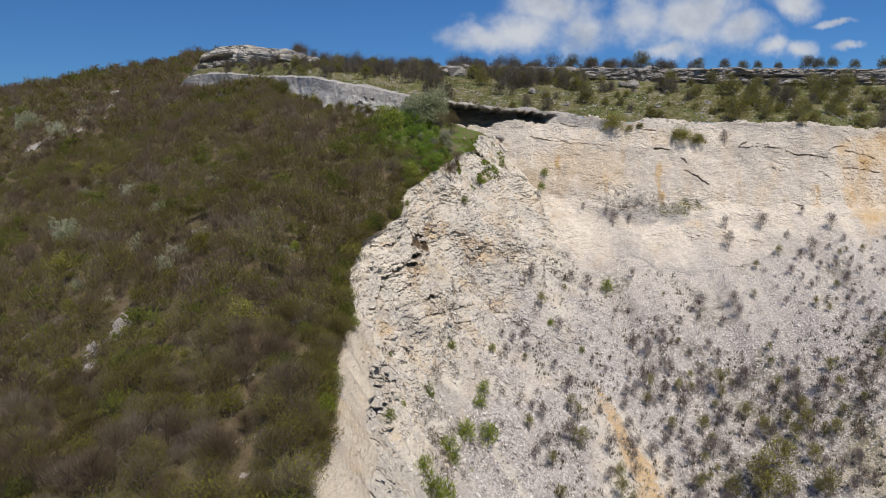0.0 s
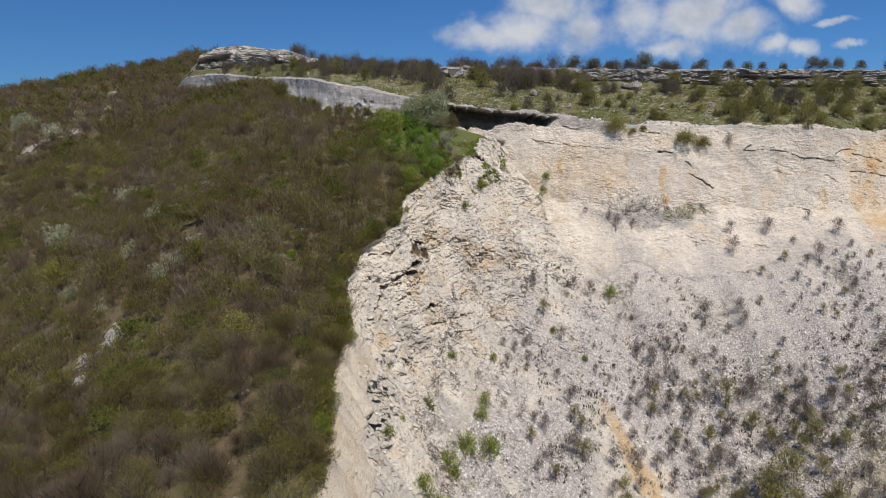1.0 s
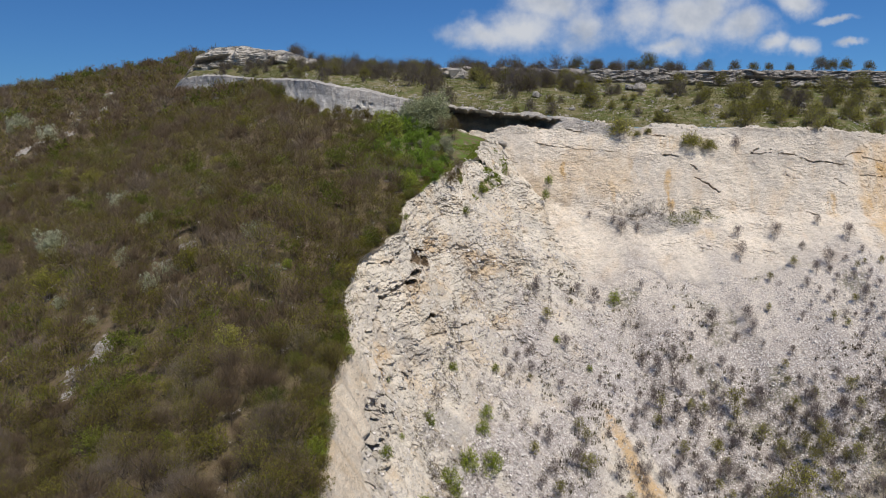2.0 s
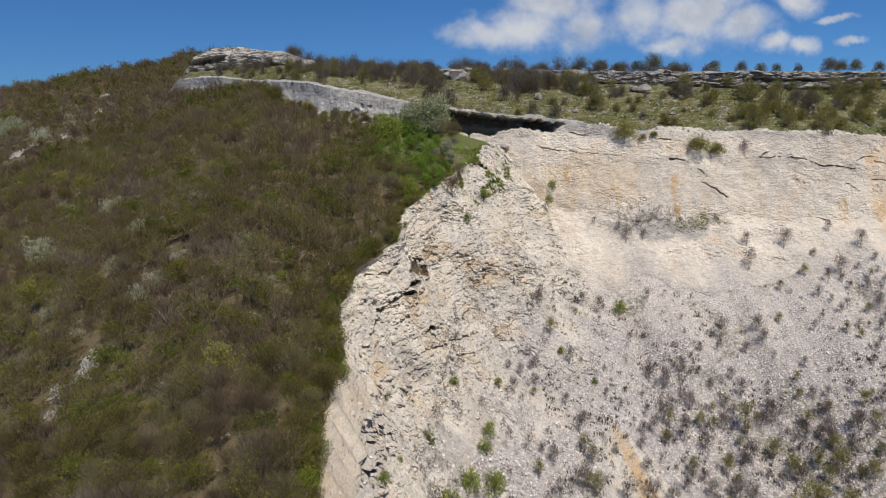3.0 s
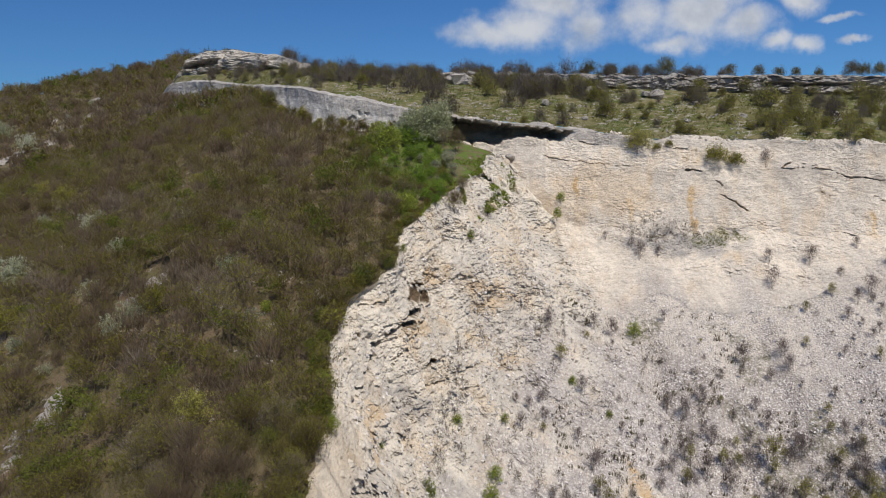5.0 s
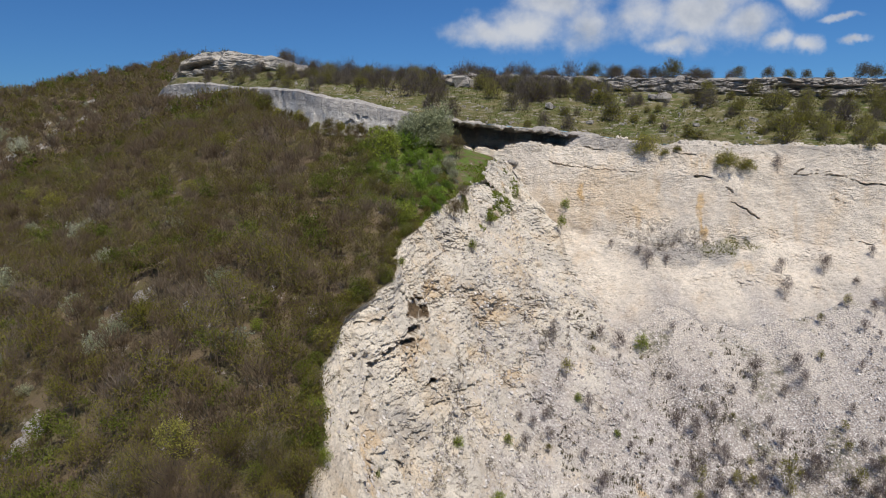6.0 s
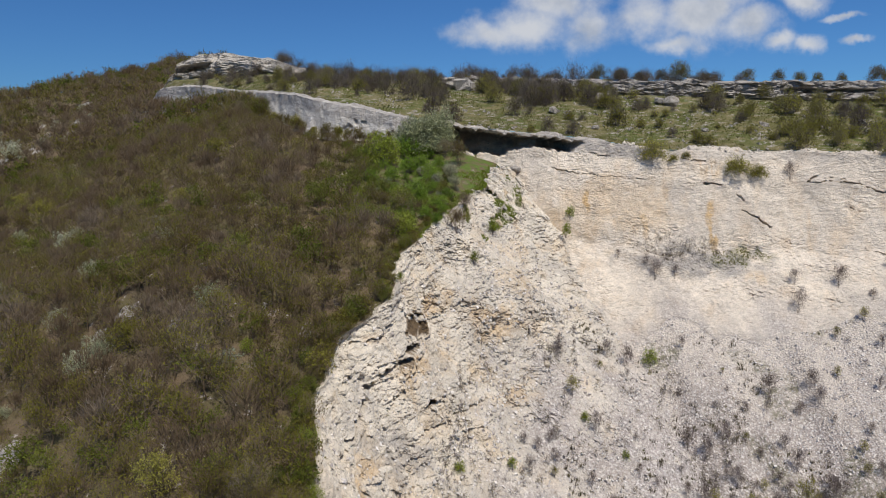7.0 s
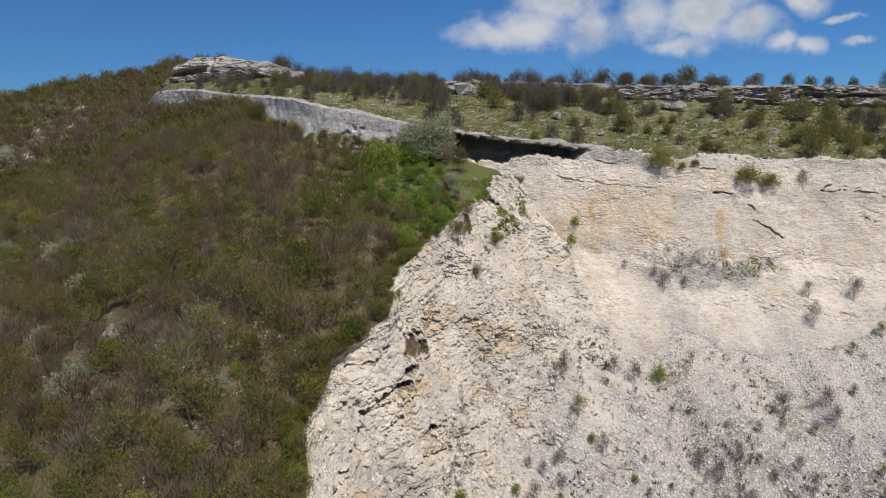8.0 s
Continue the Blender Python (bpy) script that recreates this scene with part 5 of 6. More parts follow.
planted("brown_bush", dict(BUSH, leaves=300, twigs=1700, twig=0.02, upright=1.2), TWIG, OLIVE, "dense brown leafless bush at the mouth of the cave", "bush", "brown bushes in the gully", ((2.4, 191.5, 67.6, 6.1), (1.8, 160, 56, 5), (-1, 197.4, 69, 4.9), (-9.9, 145, 54.2, 4.1), (3.3, 167.9, 59.4, 3.6)), 1, 820)
planted("blossom_bush", dict(BUSH, leaves=2200, leaf=0.16, upright=0.9), TWIG, PALE_SAGE, "pale blossoming bush in the green gully", "bush", "blossoming bushes in the gully", ((0.4, 181.1, 64.2, 4.2), (-2.2, 177.7, 63.3, 3.1), (-12, 173, 62.2, 3.2), (-18.7, 184.7, 66.9, 3.2), (-13.9, 169.8, 61.3, 2.4), (-5.5, 182.1, 65.2, 2.4), (-20.9, 197.8, 69.9, 2.6),
         (-10.4, 168.1, 60.4, 1.9), (1.6, 177.1, 62.6, 3.1)), 2, 830)
planted("gully_bush", dict(BUSH, leaves=3000, leaf=0.19, twigs=400, low=0.05, upright=0.9), TWIG, MID_GREEN, "deep green leafy bush in the gully below the cave", "bush", "green bushes in the gully",
        ((-9.2, 197.9, 69.1, 6.3), (-5.6, 184.9, 65.8, 5.1), (-3.2, 179.1, 63.8, 4.9), (-6.3, 170.9, 60.9, 5.1), (-11, 177.1, 64.1, 4.3), (-15.4, 177.3, 64.5, 3.6), (-1.8, 164.8, 59.3, 4),
         (-7.5, 162.9, 59.2, 3.9), (-4, 159.3, 58.2, 3.2), (-8.2, 183.8, 65.7, 4.5), (-5.1, 169.1, 60.3, 4.1), (-0.3, 170.6, 60.7, 3.4), (-13.4, 192, 67.9, 3.3), (-6.7, 197.6, 68.9, 4.3),
         (-1.9, 158.2, 57.5, 2.5), (-10.7, 172, 61.7, 3.7), (-4.6, 197.7, 68.9, 4.3), (-14.3, 159.3, 58.7, 3.4), (-2.8, 174, 62, 3.2), (-0.8, 162.2, 58.6, 2.8)), 3, 832)

# ---- trees along the foot of the grey cliff ----
r_f = np.random.default_rng(52)
fx = np.arange(-58, -13, 1.7) + r_f.uniform(-0.6, 0.6, len(np.arange(-58, -13, 1.7)))
fy = np.interp(fx, COLS, lip_y) - r_f.uniform(2.6, 5.0, len(fx))
foot_row = [(float(a), float(c), float(e) - 0.1, float(h)) for a, c, e, h in zip(fx, fy, spur_at(fx, fy), r_f.uniform(3.2, 5.6, len(fx)))]
FOOT_TREE = dict(tall=4.6, wide=3.8, limbs=8, twigs=700, leaves=900, leaf=0.12, twig=0.018, stems=2, low=0.08, upright=0.9)
planted("bare_tree", FOOT_TREE, TWIG, OLIVE, "small budding brown tree at the foot of the grey cliff", "tree", "trees at the foot of the grey cliff", foot_row[::2] + foot_row[1::4], 3, 862)
planted("fresh_tree", dict(FOOT_TREE, leaves=1900), TWIG, HILL_OLIVE, "small yellow-green tree at the foot of the grey cliff", "tree", "trees at the foot of the grey cliff", foot_row[3::4], 2, 866)

gx0, gy0 = scattered(-24, 10, 132, 203, 3.8, 15)
inside_gully = (gx0 < edge_x(gy0) - 1.6) & ((gy0 > 160) | (gx0 > edge_x(gy0) - 6.5)) & (gy0 < np.interp(gx0, COLS, lip_y) - 3) & (gx0 > -24 + 0.3 * (203 - gy0)) & ~((gx0 > 2.0) & (gy0 > 174))
gx0, gy0 = gx0[inside_gully], gy0[inside_gully]
gz0 = spur_at(gx0, gy0)
r_g = np.random.default_rng(45)
GULLY_BUSH = dict(BUSH, leaves=2200, twigs=420, leaf=0.18, low=0.05, upright=0.9)
gully = [(float(a), float(c), float(e), float(h)) for a, c, e, h in zip(gx0, gy0, gz0, r_g.uniform(1.6, 3.8, len(gx0)))]
planted("gully_bush", GULLY_BUSH, TWIG, GREEN, "leafy green bush in the gully below the cave", "bush", "green bushes in the gully", gully[::4], 2, 835)
planted("gully_bush", GULLY_BUSH, TWIG, MID_GREEN, "deep green leafy bush in the gully below the cave", "bush", "green bushes in the gully", gully[2::16] + gully[10::16] + gully[14::16] + gully[3::8], 3, 841)
planted("brown_bush", dict(GULLY_BUSH, leaves=200, twigs=1000), TWIG, OLIVE, "dense brown leafless bush in the gully", "bush", "brown bushes in the gully", gully[5::16], 2, 848)
planted("olive_gully_bush", GULLY_BUSH, TWIG, OLIVE, "olive budding bush in the gully below the cave", "bush", "olive bushes in the gully", gully[1::8] + gully[6::16], 2, 838)
planted("blossom_bush", dict(GULLY_BUSH, leaves=1100), TWIG, SAGE, "pale blossoming bush in the green gully", "bush", "blossoming bushes in the gully", gully[7::8] + gully[13::16], 2, 845)

# ---- bushes along the edge of the wood ----
r_e = np.random.default_rng(39)
ey = np.arange(48, 172, 1.5) + r_e.uniform(-0.6, 0.6, len(np.arange(48, 172, 1.5)))
ex = edge_x(ey) + r_e.uniform(-1.6, 0.3, len(ey)) - 0.5 * step(96, 106, ey) * step(150, 138, ey)
ez = np.minimum(spur_at(ex, ey), along(EDGE_Z, ey, 3))
rim = [(float(a), float(c), float(e) - 0.2, float(h)) for a, c, e, h in zip(ex, ey, ez, r_e.uniform(2.4, 4.6, len(ey)) * (1 - 0.4 * step(122, 138, ey)))]
EDGE_BUSH = dict(tall=4.0, wide=4.4, limbs=7, twigs=600, leaves=1500, leaf=0.15, twig=0.018, stems=3, low=0.08, upright=0.5)
low_y = r_e.uniform(112, 152, 44)
low_x = edge_x(low_y) + r_e.uniform(-1.1, 0.2, 44)
rim += [(float(a), float(c), float(e) - 0.4, float(h)) for a, c, e, h in zip(low_x, low_y, along(EDGE_Z, low_y, 3), r_e.uniform(1.0, 2.0, 44))]
planted("edge_bush", EDGE_BUSH, TWIG, DARK_GREEN, "green bush at the edge of the wood above the rock", "bush", "bushes at the edge of the wood", [q for i, q in enumerate(rim) if i % 3 == 0], 2, 890)
planted("olive_edge_bush", dict(EDGE_BUSH, leaves=900, twigs=900), TWIG, OLIVE, "olive budding bush at the edge of the wood", "bush", "olive bushes at the edge of the wood", [q for i, q in enumerate(rim) if i % 3], 2, 895)

# ---- bushes of the meadow and along the hilltop ----
planted("lip_bush", dict(BUSH, tall=4.0, wide=5.4, leaves=3000, leaf=0.12, twigs=700, low=0.02, upright=0.6, girth=0.006), THICKET, HILL_OLIVE, "dark brownish bush on the lip of the quarry", "bush", "bushes on the lip", ((44.9, 190.4, 67.8, 6.3), (61.7, 186.9, 64.8, 5.2), (66.2, 186.3, 64.3, 3.8), (51.8, 189.5, 68.6, 2), (49.1, 189.7, 68, 2)), 2, 840)
r_m = np.random.default_rng(35)
m_spots = mp[r_m.integers(0, len(mp), 6000)]
rel = (m_spots[:, 1] - np.interp(m_spots[:, 0], COLS, lip_y)) / (np.interp(m_spots[:, 0], COLS, base_y) - np.interp(m_spots[:, 0], COLS, lip_y))
like = 1.2 * step(0.35, 0.8, rel - 0.10 * step(50, 40, m_spots[:, 0]) * step(-12, -4, m_spots[:, 0])) * step(-0.55, 0.35, smooth_noise(m_spots / 8, 36)) * (1.0 - 0.55 * step(40, 60, m_spots[:, 0])) + 0.12 * step(70, 95, m_spots[:, 0]) * step(0.1, 0.3, rel) + 0.02
m_spots = m_spots[(m_spots[:, 0] > -85) & (m_spots[:, 0] < 150) & (rel > 0.05) & (r_m.uniform(0, 1, len(m_spots)) < like)]
bushes = []
for q in m_spots:
    gap = 2.1 if q[0] < 45 else 4.8
    if all((q[0] - c[0]) ** 2 + (q[1] - c[1]) ** 2 > gap * gap for c in bushes):
        bushes.append(q)
    if len(bushes) >= 360:
        break
MEADOW_BUSH = dict(tall=3.4, wide=4.8, limbs=6, twigs=600, leaves=420, leaf=0.19, twig=0.028, stems=4, low=0.0, upright=0.7)
bushes = [q for q in bushes if not (abs(q[0] - 4.5) < 3.4 and 226 < q[1] < 248)]
m_high = r_m.uniform(1.4, 4.8, len(bushes)) * (1 + 0.5 * np.array([float(step(60, 30, q[0]) * step(-50, -30, q[0])) for q in bushes])) * (1 + 0.9 * np.array([float(step(55, 85, q[0])) for q in bushes]) * r_m.uniform(0, 1, len(bushes)))
brown = [(*map(float, q), float(h)) for i, (q, h) in enumerate(zip(bushes, m_high)) if (q[0] < 40 and i % 4) or i % 3 == 0]
green = [(*map(float, q), float(h)) for i, (q, h) in enumerate(zip(bushes, m_high)) if not ((q[0] < 40 and i % 4) or i % 3 == 0)]
planted("brown_hilltop_bush", dict(MEADOW_BUSH, tall=4.4, wide=4.4, leaves=110, twigs=900, twig=0.024, upright=1.6, stems=6), THICKET, OLIVE, "leafless brown bush on the hilltop slope", "bush", "brown bushes on the hilltop", brown, 3, 850)
planted("green_hilltop_bush", dict(MEADOW_BUSH, leaves=1700, leaf=0.105, wide=4.2, tall=3.6, upright=1.2), THICKET, HILL_OLIVE, "dull olive-green rounded bush on the dry meadow", "bush", "olive bushes on the meadow", green, 3, 860)

def on_meadow_at(rows):
    return [(x, y, float(mp[np.argmin(np.hypot(mp[:, 0] - x, mp[:, 1] - y)), 2]) - 0.1, 0.8 * h) for x, y, h in rows]


planted("brown_hilltop_bush", dict(MEADOW_BUSH, tall=4.4, wide=4.6, leaves=110, twigs=1300, twig=0.022, upright=1.5, stems=6), THICKET, OLIVE, "leafless brown bush on the hilltop slope", "bush", "brown bushes on the hilltop",
        on_meadow_at(((67, 213.9, 8.3), (65.2, 217.8, 6.7), (95.8, 208.7, 6.1), (97.8, 206.8, 6.8), (41.2, 211.1, 6.3), (50.8, 219.4, 5.7))), 2, 864)
planted("green_hilltop_bush", dict(MEADOW_BUSH, leaves=2400, leaf=0.12, wide=4.8, tall=4.4, upright=0.8), THICKET, HILL_OLIVE, "dull olive-green rounded bush on the dry meadow", "bush", "olive bushes on the meadow",
        on_meadow_at(((78.5, 197.6, 6.9), (76.4, 197.6, 5.6), (82.1, 197.7, 6.3), (56.1, 195.3, 4.5), (71.9, 208.5, 5.5), (97.7, 197.9, 6.5), (86.2, 200.6, 5.5),
         (96.9, 188.5, 5.3), (104.4, 194.8, 5.9), (108.8, 197.4, 5.7), (29.8, 210.6, 4.7), (53.5, 211.5, 3.2), (46.4, 207.1, 3.7), (50.6, 206.3, 3.7),
         (69.5, 199.5, 3.1), (72.9, 195.6, 3.1), (90.7, 195, 4.8), (91, 182.5, 3.6), (106.1, 202.9, 5.1), (88, 195.2, 3.8))), 3, 867)

ROUND = ((43, 5.8), (48.9, 4.7), (53, 3.4), (58.5, 4.4), (63.2, 7.0), (69.5, 4.0), (80.4, 4.7), (88.3, 4.4), (94.3, 4.0), (98.1, 3.4), (105, 3.4), (113.6, 5.7), (116.2, 4.8), (120.3, 5.0), (127.3, 4.0), (136, 4.6), (144, 5.0))
on_top = [(x, float(np.interp(x, COLS, band_y)) + r_m.uniform(1.5, 3.5), float(np.interp(x, COLS, band_z)) + 0.1, h) for x, h in ROUND]
planted("hilltop_tree", dict(tall=4.6, wide=5.4, limbs=6, twigs=1300, leaves=2200, leaf=0.10, twig=0.022, stems=8, low=0.0, upright=0.9, girth=0.006), THICKET, OLIVE, "small rounded budding tree on the skyline", "tree", "trees on the skyline", on_top, 5, 870)
thicket = []
for k in range(125):
    x = -56 + 136 * (k + r_m.uniform(-2.5, 2.5)) / 125
    tall = r_m.uniform(1.6, 5.4) * (0.65 + 0.6 * abs(math.sin(0.21 * x) * math.sin(0.53 * x + 1)))
    thicket.append((x, float(np.interp(x, COLS, band_y)) + r_m.uniform(0.5, 9.0), float(np.interp(x, COLS, band_z)) - 0.1, tall))
planted("bare_hilltop_tree", dict(tall=4.2, wide=5.4, limbs=6, twigs=800, leaves=80, leaf=0.15, twig=0.022, stems=5, low=0.0, upright=1.6), THICKET, OLIVE, "small leafless twiggy tree on the skyline", "tree", "bare trees on the skyline", thicket, 5, 880)


# ---- stones ----
def stone_shape(seed, flat=0.7):
    """A broken limestone block: a cut and jittered box with chamfered corners."""
    r = np.random.default_rng(seed)
    bm = bmesh.new()
    bmesh.ops.create_cube(bm, size=1.0)
    bmesh.ops.bevel(bm, geom=bm.verts[:] + bm.edges[:], offset=0.2, segments=1, affect="EDGES")
    for v in bm.verts:
        v.co = Vector((v.co.x * r.uniform(0.8, 1.2), v.co.y * r.uniform(0.75, 1.15), v.co.z * flat)) + Vector(r.normal(0, 0.07, 3))
    bmesh.ops.triangulate(bm, faces=bm.faces[:])
    v = np.array([tuple(p.co) for p in bm.verts])
    f = np.array([[p.index for p in q.verts] for q in bm.faces])
    bm.free()
    return v, f


def chip_shape(seed):
    r = np.random.default_rng(seed)
    v = np.array([(a, b, c) for a in (-0.5, 0.5) for b in (-0.5, 0.5) for c in (-0.35, 0.35)]) * r.uniform(0.7, 1.2, (8, 1)) + r.normal(0, 0.06, (8, 3))
    f = np.array([(0, 1, 3), (0, 3, 2), (4, 6, 7), (4, 7, 5), (0, 4, 5), (0, 5, 1), (2, 3, 7), (2, 7, 6), (0, 2, 6), (0, 6, 4), (1, 5, 7), (1, 7, 3)])
    return v, f


def litter(name, shape, places, sizes, material, label, category, seed):
    """Very many loose stones as one mesh."""
    r = np.random.default_rng(seed)
    v, f = shape
    m, n = len(places), len(v)
    spin = r.normal(0, 1, (m, 3, 3))
    q, _ = np.linalg.qr(spin)
    out = np.einsum("nj,mij->mni", v, q) * sizes[:, None, None] + places[:, None, :]
    faces = (f[None] + (np.arange(m) * n)[:, None, None]).reshape(-1, 3)
    ob = link(name, out.reshape(-1, 3), faces, material)
    return tagged(ob, label, category, kind="stuff")


def stone_material():
    n = Nodes("loose limestone", 0.95, 0.15)
    island = n.nodes["Geometry"].outputs["Random Per Island"]
    c = n.mix(island, (0.40, 0.36, 0.335), (0.82, 0.77, 0.72))
    c = n.mix(n.math("MULTIPLY", n.ramp(n.noise(1.5, 5), 0.4, 0.7), 0.4), c, (0.3, 0.27, 0.25))
    return n.finish(c, n.noise(3.0, 5), 0.15, 0.7)


STONE = stone_material()
r_c = np.random.default_rng(37)
on_scree = on_surface(sp[r_c.integers(0, len(sp), 60000)])
on_scree = on_scree[(on_scree[:, 0] > 5) & (on_scree[:, 0] < 118) & (on_scree[:, 1] > 100)][:22000]
on_scree = on_scree + r_c.normal(0, 0.2, on_scree.shape) * np.array([1, 1, 0.1])
litter("scree_stones", chip_shape(1), on_scree, 0.11 + 0.30 * r_c.uniform(0, 1, len(on_scree)) ** 3, STONE, "loose pale limestone chips on the scree", "stones", 41)
gravel_at = fp[(down > 20) & (fp[:, 1] > 84) & (fp[:, 1] < 158)]
gravel_at = gravel_at[r_c.integers(0, len(gravel_at), 7000)] + r_c.normal(0, 0.12, (7000, 3))
litter("flank_chips", chip_shape(4), gravel_at, 0.10 + 0.36 * r_c.uniform(0, 1, len(gravel_at)) ** 3, STONE, "loose pale chips on the gravelly foot of the flank", "stones", 44)
not_sand = fp[sandy < 0.2]
low_flank = not_sand[r_c.integers(0, len(not_sand), 30000)]
low_flank = low_flank[(low_flank[:, 1] > 62) & (low_flank[:, 1] < 185)][:9000]
litter("flank_rubble", chip_shape(2), low_flank, 0.10 + 0.42 * r_c.uniform(0, 1, len(low_flank)) ** 5, STONE, "angular limestone rubble on the broken flank", "stones", 42)
on_meadow = mp[r_c.integers(0, len(mp), 12000)]
on_meadow = on_meadow[(on_meadow[:, 0] > -70) & (on_meadow[:, 0] < 130) & (smooth_noise(on_meadow / 7, 43) > 0.0)][:1000]
litter("meadow_stones", chip_shape(3), on_meadow, 0.2 + 0.55 * r_c.uniform(0, 1, len(on_meadow)) ** 3, GREY, "grey stones scattered over the dry meadow", "stones", 43)

BOULDERS = ((57.5, 221.0, 82.3, 3.6), (54.8, 221.8, 82.4, 2.2), (26.8, 215.5, 78.3, 2.2), (30.0, 214.5, 77.8, 1.6), (4.6, 246.0, 90.0, 5.6), (7.8, 245.0, 90.0, 3.8), (1.4, 247.4, 90.0, 4.2), (6.2, 244.0, 90.0, 2.6), (40.0, 228.0, 84.2, 3.2), (44.0, 231.0, 85.6, 2.6), (66.0, 214.0, 80.5, 1.6),
            (75.0, 205.0, 76.6, 1.6), (20.0, 240.0, 87.2, 3.0), (35.0, 205.0, 75.4, 1.4), (60.0, 202.0, 75.6, 1.3), (85.0, 214.0, 80.8, 1.8), (-20.0, 250.0, 91.0, 2.6), (98.0, 205.0, 76.2, 1.5), (15.5, 196.0, 66.2, 1.6))
for k, (x, y, z, s) in enumerate(BOULDERS):
    i = np.argmin(np.hypot(mp[:, 0] - x, mp[:, 1] - y))
    ob = link("boulder", *stone_shape(900 + k, 0.75), GREY)
    zz = float(mp[i, 2]) if k < 18 else z
    ob.matrix_basis = Matrix.LocRotScale((x, y, zz + 0.2 * s), Euler((r_c.normal(0, 0.2), r_c.normal(0, 0.2), r_c.uniform(0, 6))), (s * 1.2, s, s * 0.9))
    tagged(ob, "weathered grey limestone boulder on the hilltop slope", "boulder", "boulders on the meadow")


def outcrop(k, x, y, s):
    """A low broken hump of bedrock that comes through the leaf litter."""
    u = np.linspace(-1, 1, 26)
    a, b = np.meshgrid(u, u)
    q = np.stack([x + a.ravel() * s * 0.55, y + b.ravel() * s * 0.6, 0 * a.ravel()], 1)
    big, _ = facets(q, (1.3, 1.1, 3), 940 + k, 1.2)
    small, _ = facets(q, (0.5, 0.45, 3), 960 + k, 1.4)
    hump = 1.0 - np.hypot(a, b).ravel() ** 1.5 + 0.45 * fbm(q / 1.1, 3, 980 + k)
    q[:, 2] = spur_at(q[:, 0], q[:, 1]) + 0.15 + 0.8 * np.clip(hump, -1, 0.7) + 0.35 * big + 0.2 * small
    ob = sheet("rock_outcrop", q.reshape(26, 26, 3), GREY)
    layer(ob, "grit", np.full(len(q), 0.8 if y < 200 else 0.45))
    return tagged(ob, "broken pale limestone outcrop between the trees", "rock", "outcrops in the wood")


for k, (x, y, s) in enumerate(OUTCROPS):
    outcrop(k, x, y, s)


# ---- grass ----
def tuft(seed, blades=9):
    r = np.random.default_rng(seed)
    a = r.uniform(0, 6.28, blades)
    foot = r.normal(0, 0.12, (blades, 3)) * np.array([1, 1, 0])
    side = np.stack([-np.sin(a), np.cos(a), 0 * a], 1) * 0.05
    tip = foot + np.stack([np.cos(a) * 0.2, np.sin(a) * 0.2, r.uniform(0.3, 0.6, blades)], 1)
    v = np.stack([foot - side, foot + side, tip], 1).reshape(-1, 3)
    return v, np.arange(len(v)).reshape(-1, 3)


def grass(name, places, sizes, material, label, seed):
    r = np.random.default_rng(seed)
    v, f = tuft(seed)
    m, n = len(places), len(v)
    t = r.uniform(0, 6.28, m)[:, None]
    out = np.stack([v[None, :, 0] * np.cos(t) - v[None, :, 1] * np.sin(t), v[None, :, 0] * np.sin(t) + v[None, :, 1] * np.cos(t), v[None, :, 2] + 0 * t], 2) * sizes[:, None, None] + places[:, None, :]
    ob = link(name, out.reshape(-1, 3), (f[None] + (np.arange(m) * n)[:, None, None]).reshape(-1, 3), material)
    layer(ob, "tone", np.repeat(np.clip(0.5 + 0.4 * smooth_noise(places / 6, 88) + r.normal(0, 0.12, m), 0, 1), n))
    return tagged(ob, label, "grass", kind="stuff")


DRY_GRASS = plant_material("dry meadow grass", ((0.115, 0.125, 0.035), (0.165, 0.168, 0.055), (0.225, 0.21, 0.085)), "tone")
LUSH_GRASS = plant_material("lush gully grass", ((0.15, 0.19, 0.028), (0.21, 0.26, 0.038), (0.28, 0.33, 0.06)), "tone")
g = mp[r_c.integers(0, len(mp), 30000)]
g = g[(g[:, 0] > -75) & (g[:, 0] < 130) & (smooth_noise(g / 5, 89) > -0.25)][:12000] + r_c.normal(0, 0.3, (1, 3)) * 0
grass("meadow_grass", g, r_c.uniform(0.3, 0.9, len(g)), DRY_GRASS, "dry yellowish grass tufts on the meadow", 51)
lx, ly = r_c.normal(11, 5, 7000), r_c.uniform(172, 203, 7000)
ok = (lx < edge_x(ly) + 0.3) & (lx > -4)
lx, ly = lx[ok], ly[ok]
l = np.stack([lx, ly, spur_at(lx, ly) + 0.25], 1)
grass("gully_grass", l, r_c.uniform(0.35, 0.8, len(l)), LUSH_GRASS, "lush green grass in the gully under the cave", 52)

seam_y = r_c.uniform(150, 203, 900)
seam_x = edge_x(seam_y) + r_c.uniform(-1.0, 0.5, 900)
grass("gully_rim_grass", np.stack([seam_x, seam_y, np.minimum(spur_at(seam_x, seam_y) + 0.1, along(EDGE_Z, seam_y, 3))], 1), r_c.uniform(0.5, 1.4, 900), LUSH_GRASS, "green grass hanging over the rim of the gully", 56)
weeds = on_surface(sp[r_c.integers(0, len(sp), 9000)])
weeds = weeds[(weeds[:, 0] > 18) & (weeds[:, 0] < 112) & (weeds[:, 1] > 108) & (smooth_noise(weeds / 7, 93) + step(155, 128, weeds[:, 1]) > 0.45)][:2400]
grass("scree_weeds", weeds, r_c.uniform(0.6, 1.8, len(weeds)), plant_material("scree weeds", ((0.09, 0.075, 0.05), (0.14, 0.12, 0.08), (0.17, 0.17, 0.07)), "tone"), "small dull weeds between the scree stones", 53)

